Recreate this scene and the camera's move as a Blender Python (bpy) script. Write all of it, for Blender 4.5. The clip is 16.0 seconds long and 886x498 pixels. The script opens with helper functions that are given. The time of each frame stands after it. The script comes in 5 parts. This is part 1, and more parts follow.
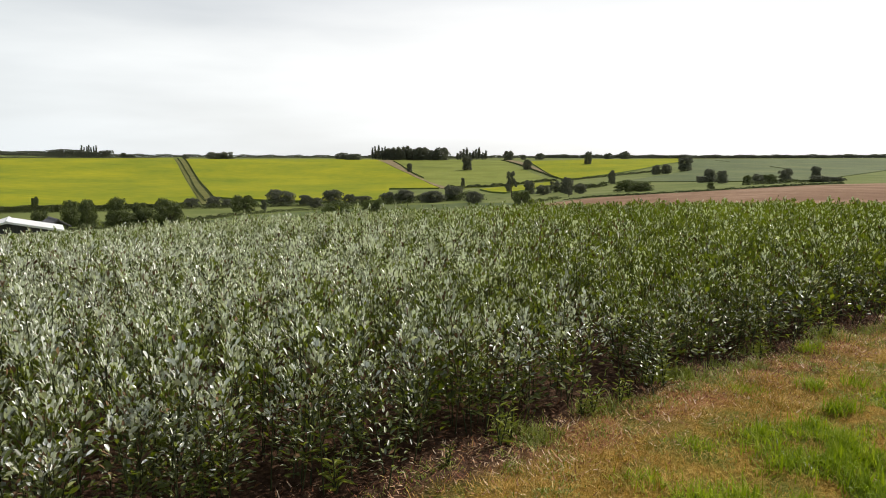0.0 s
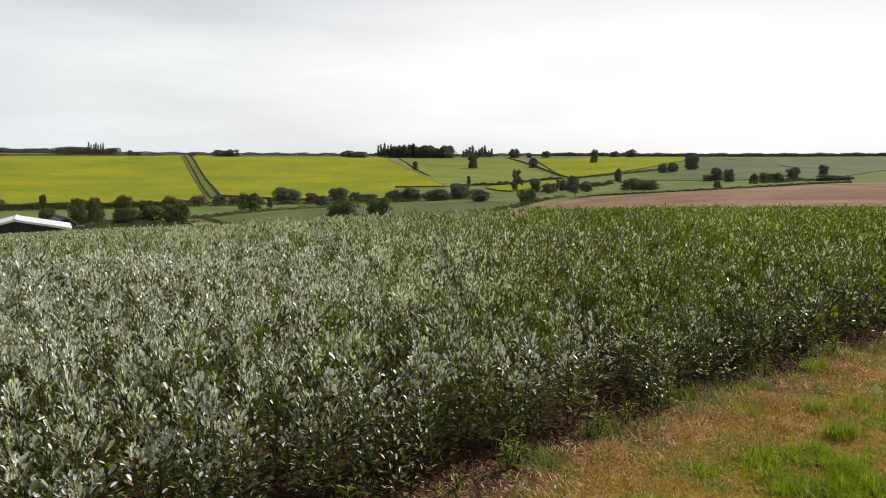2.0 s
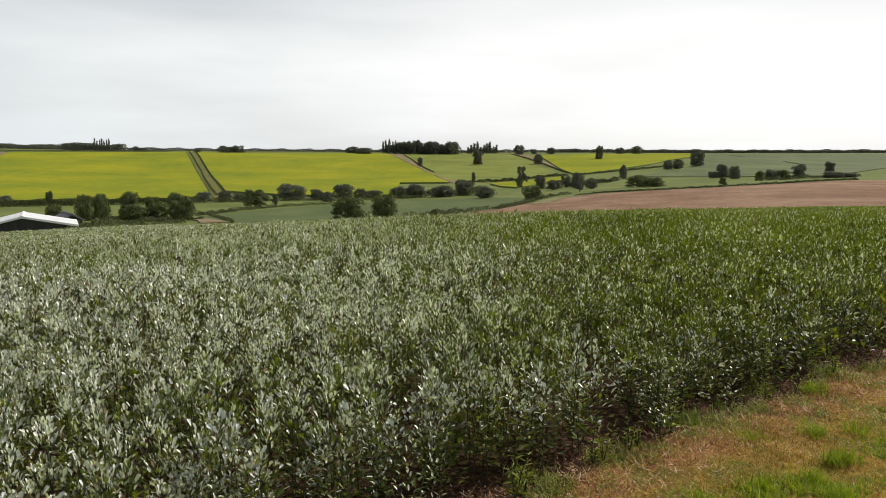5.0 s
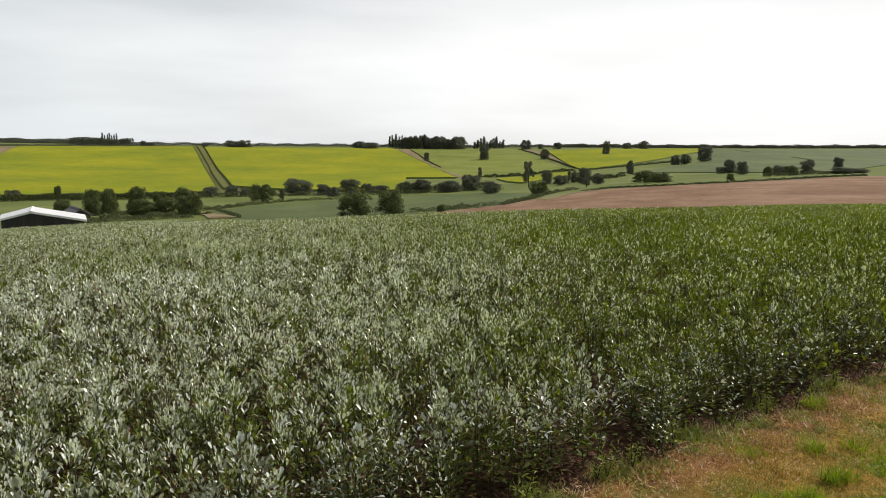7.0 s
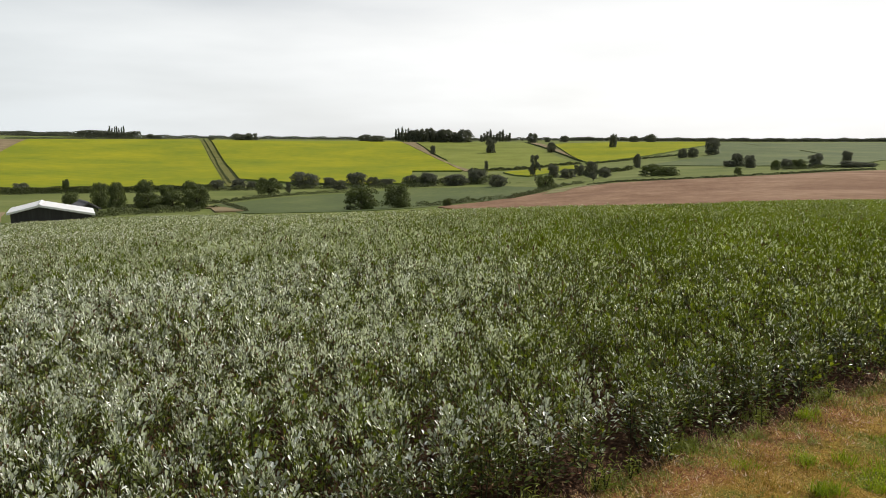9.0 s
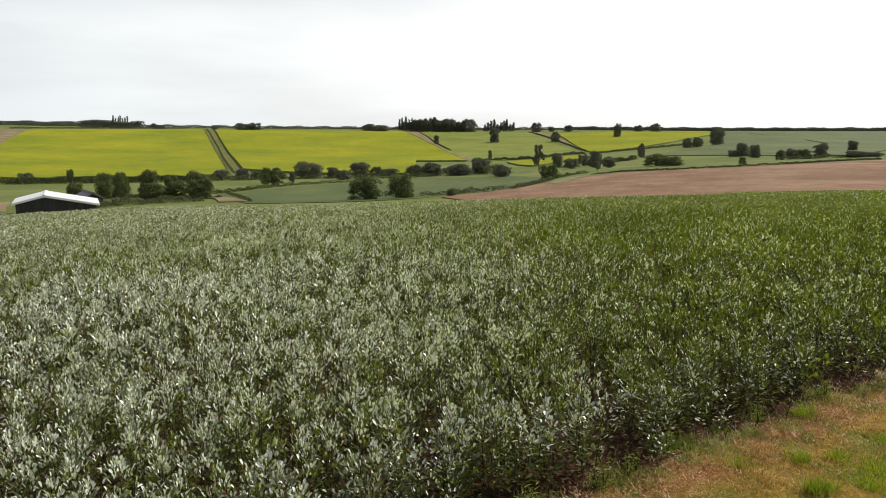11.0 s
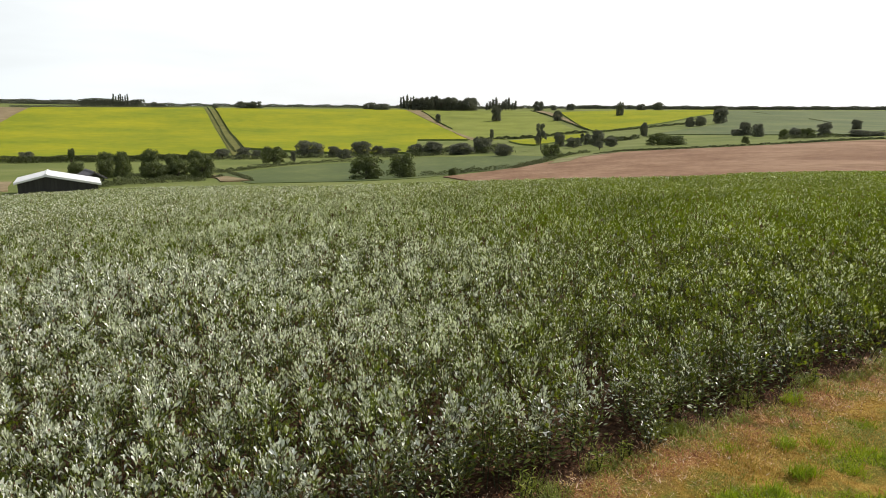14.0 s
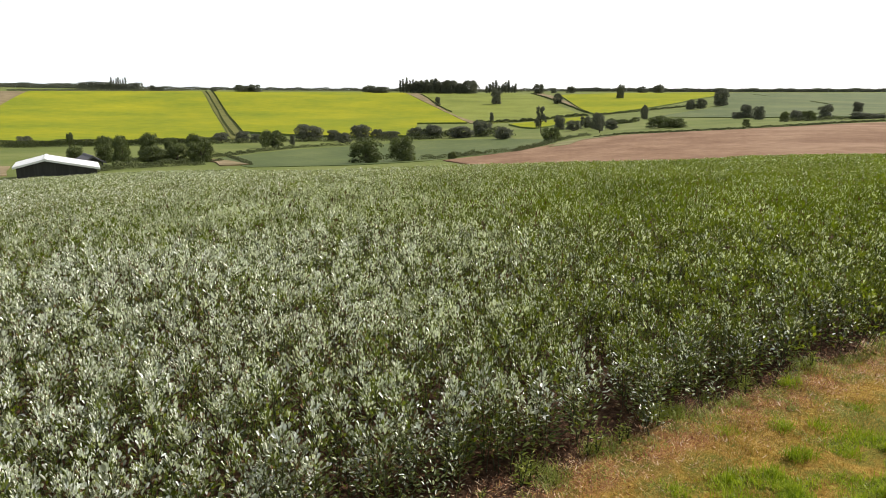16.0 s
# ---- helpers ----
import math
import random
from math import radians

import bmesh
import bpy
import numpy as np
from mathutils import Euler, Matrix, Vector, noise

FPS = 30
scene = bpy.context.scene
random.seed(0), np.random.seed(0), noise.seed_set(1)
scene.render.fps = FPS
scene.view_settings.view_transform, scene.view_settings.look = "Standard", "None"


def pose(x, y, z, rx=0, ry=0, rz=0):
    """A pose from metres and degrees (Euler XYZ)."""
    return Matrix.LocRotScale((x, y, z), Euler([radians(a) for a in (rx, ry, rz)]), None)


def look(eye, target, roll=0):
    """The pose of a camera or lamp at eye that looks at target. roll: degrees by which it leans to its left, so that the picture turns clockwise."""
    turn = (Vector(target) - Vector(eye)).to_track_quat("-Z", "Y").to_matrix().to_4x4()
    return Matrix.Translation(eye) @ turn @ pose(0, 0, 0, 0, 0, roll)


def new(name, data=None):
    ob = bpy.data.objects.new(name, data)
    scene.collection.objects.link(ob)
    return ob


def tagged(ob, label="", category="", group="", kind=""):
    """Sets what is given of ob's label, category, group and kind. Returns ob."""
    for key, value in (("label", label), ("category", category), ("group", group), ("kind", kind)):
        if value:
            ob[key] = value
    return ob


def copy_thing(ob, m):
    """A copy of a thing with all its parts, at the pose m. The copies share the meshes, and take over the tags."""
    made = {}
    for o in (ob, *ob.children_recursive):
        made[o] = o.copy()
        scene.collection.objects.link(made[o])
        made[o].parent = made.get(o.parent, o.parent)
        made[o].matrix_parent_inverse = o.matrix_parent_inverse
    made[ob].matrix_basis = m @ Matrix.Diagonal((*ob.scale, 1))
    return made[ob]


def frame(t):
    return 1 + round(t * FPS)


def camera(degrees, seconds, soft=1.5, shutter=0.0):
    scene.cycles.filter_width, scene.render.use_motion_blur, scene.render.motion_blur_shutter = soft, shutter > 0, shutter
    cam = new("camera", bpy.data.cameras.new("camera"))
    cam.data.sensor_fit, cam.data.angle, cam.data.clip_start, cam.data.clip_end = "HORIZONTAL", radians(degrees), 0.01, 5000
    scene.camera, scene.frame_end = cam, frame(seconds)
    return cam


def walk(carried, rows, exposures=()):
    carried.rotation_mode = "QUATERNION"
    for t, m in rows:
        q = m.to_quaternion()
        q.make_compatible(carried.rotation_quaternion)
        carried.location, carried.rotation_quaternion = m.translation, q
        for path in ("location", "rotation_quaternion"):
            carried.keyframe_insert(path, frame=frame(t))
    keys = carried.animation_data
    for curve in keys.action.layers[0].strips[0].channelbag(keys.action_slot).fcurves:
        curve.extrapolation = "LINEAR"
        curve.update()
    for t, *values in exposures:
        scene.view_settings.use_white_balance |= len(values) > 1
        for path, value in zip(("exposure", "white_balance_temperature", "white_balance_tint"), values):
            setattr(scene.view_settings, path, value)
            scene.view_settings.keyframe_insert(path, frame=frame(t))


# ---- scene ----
cam = camera(64.95, 16.0, soft=0.9)
walk(cam, [
    (0.0, pose(0.000, 0.000, 1.380, 82.783, 0.136, -0.000)),
    (0.5, pose(-0.002, -0.014, 1.425, 82.731, 0.148, 0.250)),
    (1.0, pose(0.004, -0.028, 1.468, 82.718, 0.144, 0.317)),
    (1.5, pose(-0.010, -0.044, 1.511, 82.659, 0.111, 0.382)),
    (2.0, pose(-0.021, -0.059, 1.539, 82.609, 0.063, 0.473)),
    (2.5, pose(-0.022, -0.068, 1.560, 82.553, 0.041, 0.541)),
    (3.0, pose(-0.017, -0.073, 1.587, 82.503, 0.089, 0.591)),
    (3.5, pose(-0.017, -0.089, 1.631, 82.439, 0.113, 0.615)),
    (4.0, pose(-0.025, -0.111, 1.675, 82.408, 0.077, 0.678)),
    (6.5, pose(-0.064, -0.229, 1.878, 81.974, -0.040, 1.237)),
    (7.0, pose(-0.062, -0.255, 1.928, 81.864, -0.060, 1.392)),
    (7.5, pose(-0.061, -0.292, 1.982, 81.773, -0.042, 1.517)),
    (8.0, pose(-0.062, -0.338, 2.042, 81.634, -0.023, 1.646)),
    (8.5, pose(-0.057, -0.381, 2.092, 81.499, -0.060, 1.794)),
    (9.0, pose(-0.060, -0.410, 2.126, 81.298, -0.090, 1.907)),
    (11.5, pose(-0.055, -0.533, 2.256, 80.233, -0.081, 2.251)),
    (12.0, pose(-0.055, -0.564, 2.286, 79.994, -0.118, 2.288)),
    (12.5, pose(-0.054, -0.590, 2.312, 79.720, -0.142, 2.307)),
    (13.0, pose(-0.054, -0.613, 2.328, 79.408, -0.100, 2.331)),
    (13.5, pose(-0.053, -0.641, 2.348, 79.076, -0.054, 2.321)),
    (14.0, pose(-0.055, -0.662, 2.365, 78.742, -0.093, 2.338)),
    (14.5, pose(-0.055, -0.676, 2.376, 78.388, -0.091, 2.338)),
    (15.0, pose(-0.052, -0.683, 2.381, 78.001, -0.003, 2.329)),
    (15.5, pose(-0.053, -0.679, 2.380, 77.687, 0.050, 2.304)),
    (16.0, pose(-0.054, -0.677, 2.380, 77.401, 0.021, 2.303)),
], exposures=[(0.0, -0.40), (2.5, -0.52), (9.0, -0.5), (12.0, -0.34), (14.0, -0.24), (16.0, -0.07)])

# ---- daylight: thin bright cloud, sun from the side and a little ahead ----
SUN_AZ, SUN_EL = 53.0, 46.0
world = bpy.data.worlds.new("sky")
scene.world = world
world.use_nodes = True
wn, wl = world.node_tree.nodes, world.node_tree.links
wn.clear()
w_out = wn.new("ShaderNodeOutputWorld")
w_bg = wn.new("ShaderNodeBackground")
w_bg.inputs["Strength"].default_value = 0.1
w_sky = wn.new("ShaderNodeTexSky")
w_sky.sky_type = "NISHITA"
w_sky.sun_disc = False
w_sky.sun_elevation, w_sky.sun_rotation = radians(SUN_EL), radians(SUN_AZ)
w_sky.dust_density = 3.0
w_co = wn.new("ShaderNodeTexCoord")
w_map = wn.new("ShaderNodeMapping")
w_map.inputs["Scale"].default_value = (0.9, 0.9, 5.5)
w_map.inputs["Rotation"].default_value = (0.05, -0.12, 0.6)
w_noise = wn.new("ShaderNodeTexNoise")
w_noise.inputs["Scale"].default_value = 1.9
w_noise.inputs["Detail"].default_value = 6
w_noise.inputs["Roughness"].default_value = 0.5
w_ramp = wn.new("ShaderNodeValToRGB")
w_ramp.color_ramp.elements[0].position, w_ramp.color_ramp.elements[1].position = 0.2, 0.62
w_ramp.color_ramp.elements[0].color = (0.62, 0.62, 0.62, 1)
w_mix = wn.new("ShaderNodeMixRGB")
w_mix.inputs[2].default_value = (12.6, 12.7, 12.8, 1)
wl.new(w_co.outputs["Generated"], w_map.inputs["Vector"])
wl.new(w_map.outputs["Vector"], w_noise.inputs["Vector"])
wl.new(w_noise.outputs["Fac"], w_ramp.inputs["Fac"])
w_sep = wn.new("ShaderNodeSeparateXYZ")
wl.new(w_co.outputs["Generated"], w_sep.inputs[0])
w_low = wn.new("ShaderNodeMapRange")  # the cloud veil thickens towards the horizon
w_low.inputs[1].default_value, w_low.inputs[2].default_value = 0.14, 0.5
w_low.inputs[3].default_value, w_low.inputs[4].default_value = 1.0, 0.16
wl.new(w_sep.outputs[2], w_low.inputs[0])
w_fac = wn.new("ShaderNodeMath")
w_fac.operation = "MULTIPLY"
wl.new(w_ramp.outputs["Color"], w_fac.inputs[0])
wl.new(w_low.outputs[0], w_fac.inputs[1])
wl.new(w_fac.outputs[0], w_mix.inputs[0])
wl.new(w_sky.outputs["Color"], w_mix.inputs[1])
w_dot = wn.new("ShaderNodeVectorMath")  # the thin cloud is brightest round the sun and cool grey away from it
w_dot.operation = "DOT_PRODUCT"
w_dot.inputs[1].default_value = (math.sin(radians(SUN_AZ)) * math.cos(radians(SUN_EL)), math.cos(radians(SUN_AZ)) * math.cos(radians(SUN_EL)), math.sin(radians(SUN_EL)))
wl.new(w_co.outputs["Generated"], w_dot.inputs[0])
w_near = wn.new("ShaderNodeMapRange")
w_near.inputs[1].default_value, w_near.inputs[2].default_value = 0.0, 0.56
wl.new(w_dot.outputs["Value"], w_near.inputs[0])
w_veil = wn.new("ShaderNodeMixRGB")
w_veil.inputs[1].default_value, w_veil.inputs[2].default_value = (10.7, 11.4, 11.7, 1), (15.2, 15.2, 15.0, 1)
wl.new(w_near.outputs[0], w_veil.inputs[0])
wl.new(w_veil.outputs["Color"], w_mix.inputs[2])
wl.new(w_mix.outputs["Color"], w_bg.inputs["Color"])
wl.new(w_bg.outputs["Background"], w_out.inputs["Surface"])
sun = new("sun", bpy.data.lights.new("sun", "SUN"))
sun.data.energy, sun.data.angle, sun.data.color = 5.0, radians(0.6), (1.0, 0.95, 0.86)
_a, _e = radians(SUN_AZ), radians(SUN_EL)
sun.matrix_world = look((0, 0, 60), (-60 * math.sin(_a) * math.cos(_e), -60 * math.cos(_a) * math.cos(_e), 60 - 60 * math.sin(_e)))


# ---- materials ----
def material(name, colors, scale=4.0, fine=40.0, rough=0.7, bump=0.0, bump_scale=None, spec=0.3, through_light=0.0,
             island=0.0, metal=0.0, contrast=(0.35, 0.65), fine_amount=0.35, stretch=(1, 1, 1), per_object=0.0, coat=0.0, through_tint=(1.15, 1.25, 0.45)):
    """A surface of two or three colours mixed by noise at two scales, with relief and gloss."""
    m = bpy.data.materials.new(name)
    m.use_nodes = True
    n, l = m.node_tree.nodes, m.node_tree.links
    bsdf, out = n["Principled BSDF"], n["Material Output"]
    co = n.new("ShaderNodeTexCoord")
    mp = n.new("ShaderNodeMapping")
    mp.inputs["Scale"].default_value = stretch
    l.new(co.outputs["Object"], mp.inputs["Vector"])
    big = n.new("ShaderNodeTexNoise")
    big.inputs["Scale"].default_value, big.inputs["Detail"].default_value = scale, 4
    small = n.new("ShaderNodeTexNoise")
    small.inputs["Scale"].default_value, small.inputs["Detail"].default_value = fine, 5
    for t in (big, small):
        l.new(mp.outputs["Vector"], t.inputs["Vector"])
    mixf = n.new("ShaderNodeMix")
    mixf.inputs["Factor"].default_value = fine_amount
    l.new(big.outputs["Fac"], mixf.inputs[2])
    l.new(small.outputs["Fac"], mixf.inputs[3])
    value = mixf.outputs[0]
    if island or per_object:
        src = n.new("ShaderNodeNewGeometry") if island else n.new("ShaderNodeObjectInfo")
        sub = n.new("ShaderNodeMath")
        sub.operation = "MULTIPLY_ADD"
        amount = island or per_object
        sub.inputs[1].default_value, sub.inputs[2].default_value = amount, -amount / 2
        l.new(src.outputs["Random Per Island" if island else "Random"], sub.inputs[0])
        add = n.new("ShaderNodeMath")
        l.new(value, add.inputs[0])
        l.new(sub.outputs[0], add.inputs[1])
        value = add.outputs[0]
    ramp = n.new("ShaderNodeValToRGB")
    e = ramp.color_ramp.elements
    lo, hi = contrast
    e[0].position, e[0].color = lo, (*colors[0], 1)
    e[1].position, e[1].color = hi, (*colors[-1], 1)
    for k, c in enumerate(colors[1:-1]):
        mid = e.new(lo + (hi - lo) * (k + 1) / (len(colors) - 1))
        mid.color = (*c, 1)
    l.new(value, ramp.inputs["Fac"])
    l.new(ramp.outputs["Color"], bsdf.inputs["Base Color"])
    bsdf.inputs["Roughness"].default_value = rough
    bsdf.inputs["Specular IOR Level"].default_value = spec
    bsdf.inputs["Metallic"].default_value = metal
    bsdf.inputs["Coat Weight"].default_value, bsdf.inputs["Coat Roughness"].default_value = coat, 0.35
    if bump:
        b = n.new("ShaderNodeBump")
        b.inputs["Strength"].default_value, b.inputs["Distance"].default_value = 0.8, bump
        if bump_scale:
            t = n.new("ShaderNodeTexNoise")
            t.inputs["Scale"].default_value, t.inputs["Detail"].default_value = bump_scale, 5
            l.new(mp.outputs["Vector"], t.inputs["Vector"])
            l.new(t.outputs["Fac"], b.inputs["Height"])
        else:
            l.new(mixf.outputs[0], b.inputs["Height"])
        l.new(b.outputs["Normal"], bsdf.inputs["Normal"])
    if through_light:
        tr = n.new("ShaderNodeBsdfTranslucent")
        warm = n.new("ShaderNodeMixRGB")
        warm.blend_type = "MULTIPLY"
        warm.inputs[0].default_value = 1.0
        warm.inputs[2].default_value = (*through_tint, 1)
        l.new(ramp.outputs["Color"], warm.inputs[1])
        l.new(warm.outputs["Color"], tr.inputs["Color"])
        mx = n.new("ShaderNodeMixShader")
        mx.inputs["Fac"].default_value = through_light
        l.new(bsdf.outputs["BSDF"], mx.inputs[1])
        l.new(tr.outputs["BSDF"], mx.inputs[2])
        l.new(mx.outputs["Shader"], out.inputs["Surface"])
    return m


BEAN_LEAF = [(0.038, 0.048, 0.008), (0.083, 0.104, 0.016), (0.140, 0.164, 0.030), (0.225, 0.248, 0.07)]    # older, waxy grey-green, darkened: part of the canopy's shade is in the colour
BEAN_TIP = [(0.16, 0.17, 0.10), (0.40, 0.41, 0.325), (0.68, 0.69, 0.63), (0.86, 0.87, 0.86)]       # young leaves, silvery: waxy paleness plus sheen put into the colour
M_BEAN = material("bean_leaf", BEAN_LEAF, scale=3.0, fine=9, fine_amount=0.25, rough=0.40, spec=0.6, coat=0.25, through_light=0.40,
                  through_tint=(1.2, 1.34, 0.14), island=0.6, contrast=(0.2, 0.8))
M_BEAN_TIP = material("bean_tip_sheen", BEAN_TIP, scale=3.0, fine=9, fine_amount=0.25, rough=0.42, spec=0.9, coat=0.75, through_light=0.26,
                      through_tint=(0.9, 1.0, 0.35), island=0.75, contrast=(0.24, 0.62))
M_BEAN_PIECE = material("bean_leaf_single", BEAN_LEAF + BEAN_TIP[2:3], scale=3.0, fine=9, fine_amount=0.25, rough=0.40, spec=0.9, coat=0.7, through_light=0.3,
                        through_tint=(0.8, 1.0, 0.06), per_object=0.7, contrast=(0.2, 0.8))
M_BEAN_FAR = material("bean_leaf_far", [(0.052, 0.066, 0.010), (0.098, 0.122, 0.018), (0.155, 0.182, 0.030), (0.24, 0.262, 0.075)], scale=0.5, fine=3, fine_amount=0.3, rough=0.55, spec=0.4, through_light=0.40,
                      through_tint=(1.22, 1.40, 0.10), island=0.35, contrast=(0.2, 0.8))
M_BEAN_TIP_FAR = material("bean_tip_sheen_far", [(0.15, 0.16, 0.09), (0.36, 0.375, 0.285), (0.61, 0.62, 0.555), (0.80, 0.81, 0.79)], scale=0.5, fine=3, fine_amount=0.3, rough=0.6, spec=0.35, through_light=0.3,
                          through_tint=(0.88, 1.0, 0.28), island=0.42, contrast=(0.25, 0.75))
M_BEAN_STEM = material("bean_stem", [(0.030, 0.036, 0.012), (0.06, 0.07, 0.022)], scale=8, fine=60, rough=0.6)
M_GRASS = material("grass_blade", [(0.15, 0.215, 0.010), (0.28, 0.355, 0.016), (0.46, 0.48, 0.055)], scale=1.5, fine=12, rough=0.55, spec=0.15,
                   through_light=0.35, island=0.5, contrast=(0.2, 0.85))
M_WEED = material("weed_leaf", [(0.15, 0.18, 0.025), (0.25, 0.28, 0.045), (0.38, 0.38, 0.12)], scale=3, fine=25, rough=0.5, through_light=0.3, island=0.5, contrast=(0.2, 0.8))
M_STRAW = material("dry_grass_blade", [(0.26, 0.13, 0.035), (0.48, 0.31, 0.09), (0.74, 0.56, 0.24)], scale=2, fine=14, rough=0.65,
                   through_light=0.15, island=0.6, contrast=(0.2, 0.8))
M_WITHERED = material("withered_leaf", [(0.07, 0.035, 0.015), (0.14, 0.08, 0.035), (0.24, 0.15, 0.07)], scale=2, fine=14, rough=0.7, island=0.5, contrast=(0.2, 0.8))
M_CLOVER = material("clover_leaf", [(0.16, 0.21, 0.05), (0.30, 0.35, 0.12), (0.5, 0.54, 0.3)], scale=3, fine=25, rough=0.35, spec=0.7, through_light=0.25, island=0.7, contrast=(0.2, 0.8))
M_TURF = material("dry_turf_blade", [(0.22, 0.12, 0.02), (0.30, 0.26, 0.04), (0.47, 0.27, 0.06), (0.66, 0.45, 0.15), (0.34, 0.31, 0.045)], scale=2.6, fine=14, fine_amount=0.25, rough=0.7, spec=0.15,
                  through_light=0.2, through_tint=(1.1, 1.0, 0.5), island=0.22, contrast=(0.32, 0.68))
M_LITTER = material("crop_litter", [(0.15, 0.045, 0.018), (0.28, 0.11, 0.05), (0.42, 0.22, 0.115), (0.72, 0.54, 0.38)], scale=2, fine=14, rough=0.75,
                    through_light=0.1, island=0.8, contrast=(0.15, 0.85))
# tree and hedge leaf colours are raised a little to include distance haze
M_TREE = material("tree_leaf", [(0.073, 0.085, 0.042), (0.116, 0.135, 0.061), (0.171, 0.191, 0.087)], scale=0.3, fine=2.0, rough=0.55,
                  through_light=0.3, island=0.15, spec=0.1, contrast=(0.2, 0.8))
M_HEDGE = material("hedge_leaf", [(0.071, 0.083, 0.041), (0.109, 0.124, 0.057), (0.161, 0.177, 0.078)], scale=0.3, fine=2.0, rough=0.6,
                   through_light=0.15, island=0.25, spec=0.1, contrast=(0.2, 0.8))
# distance haze put into the colour: paler, greyer leaves for far trees
M_FAR_HAZED = material("hazed_woodland", [(0.112, 0.119, 0.090), (0.149, 0.157, 0.112), (0.188, 0.196, 0.140)], scale=0.1, fine=0.8, rough=0.7,
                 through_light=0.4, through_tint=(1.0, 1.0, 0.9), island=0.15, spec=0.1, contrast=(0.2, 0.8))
M_BARK = material("bark", [(0.05, 0.04, 0.03), (0.12, 0.10, 0.07)], scale=2, fine=15, rough=0.9, bump=0.05, stretch=(1, 1, 0.25))
M_RAPE = material("rape_in_flower", [(0.137, 0.183, 0.019), (0.230, 0.246, 0.018), (0.322, 0.310, 0.018)], scale=0.017, fine=0.16, rough=0.8,
                  spec=0.02, bump=0.5, bump_scale=0.9, contrast=(0.3, 0.7), stretch=(0.8, 0.8, 1))
M_RAPE_STALK = material("rape_stalks", [(0.10, 0.14, 0.03), (0.18, 0.22, 0.05)], scale=0.3, fine=3, rough=0.8)
M_PASTURE = material("pasture_grass", [(0.128, 0.152, 0.022), (0.166, 0.192, 0.031), (0.21, 0.232, 0.044)], scale=0.03, fine=0.5, rough=0.85,
                     spec=0.1, bump=0.15, bump_scale=2.0)
M_CEREAL = material("young_cereal", [(0.052, 0.076, 0.018), (0.077, 0.102, 0.025), (0.112, 0.133, 0.036)], scale=0.03, fine=0.4, rough=0.8,
                    spec=0.15, bump=0.2, bump_scale=1.5, stretch=(1, 0.4, 1))
M_PLOUGH = material("tilled_soil", [(0.15, 0.080, 0.045), (0.215, 0.126, 0.075), (0.30, 0.195, 0.125)], scale=0.09, fine=0.9, fine_amount=0.35, rough=0.95,
                    spec=0.1, bump=0.2, bump_scale=3.0, stretch=(1, 0.35, 1))
M_TRACK = material("dry_track", [(0.15, 0.12, 0.06), (0.22, 0.17, 0.095), (0.28, 0.22, 0.13)], scale=0.08, fine=0.9, rough=0.95, spec=0.1, bump=0.1, bump_scale=2)
M_RANK = material("rank_grass", [(0.13, 0.13, 0.055), (0.18, 0.175, 0.075), (0.235, 0.22, 0.11)], scale=0.1, fine=1.2, rough=0.9, spec=0.1, bump=0.2, bump_scale=2)
M_TRACK_GRASS = material("track_growth", [(0.095, 0.10, 0.024), (0.13, 0.13, 0.034), (0.17, 0.165, 0.05)], scale=0.1, fine=1.2, rough=0.9, spec=0.1, bump=0.2, bump_scale=2)
M_ROOF_WHITE = material("white_roof_sheet", [(0.66, 0.66, 0.65), (0.80, 0.80, 0.79)], scale=0.3, fine=3, rough=0.45, spec=0.4)
M_BARN_WALL = material("dark_cladding", [(0.026, 0.025, 0.025), (0.048, 0.046, 0.044)], scale=0.4, fine=4, rough=0.7, stretch=(6, 6, 0.5))
M_ROOF_GREY = material("grey_roof_sheet", [(0.10, 0.095, 0.10), (0.16, 0.15, 0.15)], scale=0.5, fine=4, rough=0.7)


# ---- the lie of the land: a gentle brow under the crop, a valley, and a far hillside ----
BEARINGS = [-34.1, -27.1, -19.2, -8.4, -1.6, 6.5, 11.7, 19.9, 29.5]
RANGES = [50, 80, 150, 200, 300, 400, 650, 900, 1300]
HEIGHTS = [[-3.9, -6.5, -12.4, -14.2, -18.0, -22.1, -12.2, 4.7, 14.3],
           [-3.75, -6.3, -12.3, -15.4, -19.4, -23.0, -15.1, 4.8, 11.4],
           [-3.7, -6.7, -12.5, -15.9, -21.1, -21.7, -16.6, 4.2, 9.9],
           [-3.75, -6.9, -12.5, -16.2, -20.2, -22.7, -17.4, 2.9, 10.1],
           [-3.65, -6.4, -11.6, -15.3, -20.3, -20.9, -17.5, 0.7, 9.1],
           [-3.4, -6.0, -10.0, -12.9, -17.2, -19.4, -17.3, 2.8, 8.9],
           [-3.15, -5.5, -8.6, -10.5, -13.2, -15.3, -12.5, 2.1, 7.8],
           [-2.65, -4.7, -6.8, -7.5, -9.9, -11.6, -8.1, 0.7, 5.6],
           [-2.05, -3.5, -4.6, -5.1, -6.9, -7.8, -6.0, 0.8, 5.2]]
CROP_H = 0.65


def smooth(a):
    a = np.clip(a, 0, 1)
    return a * a * (3 - 2 * a)


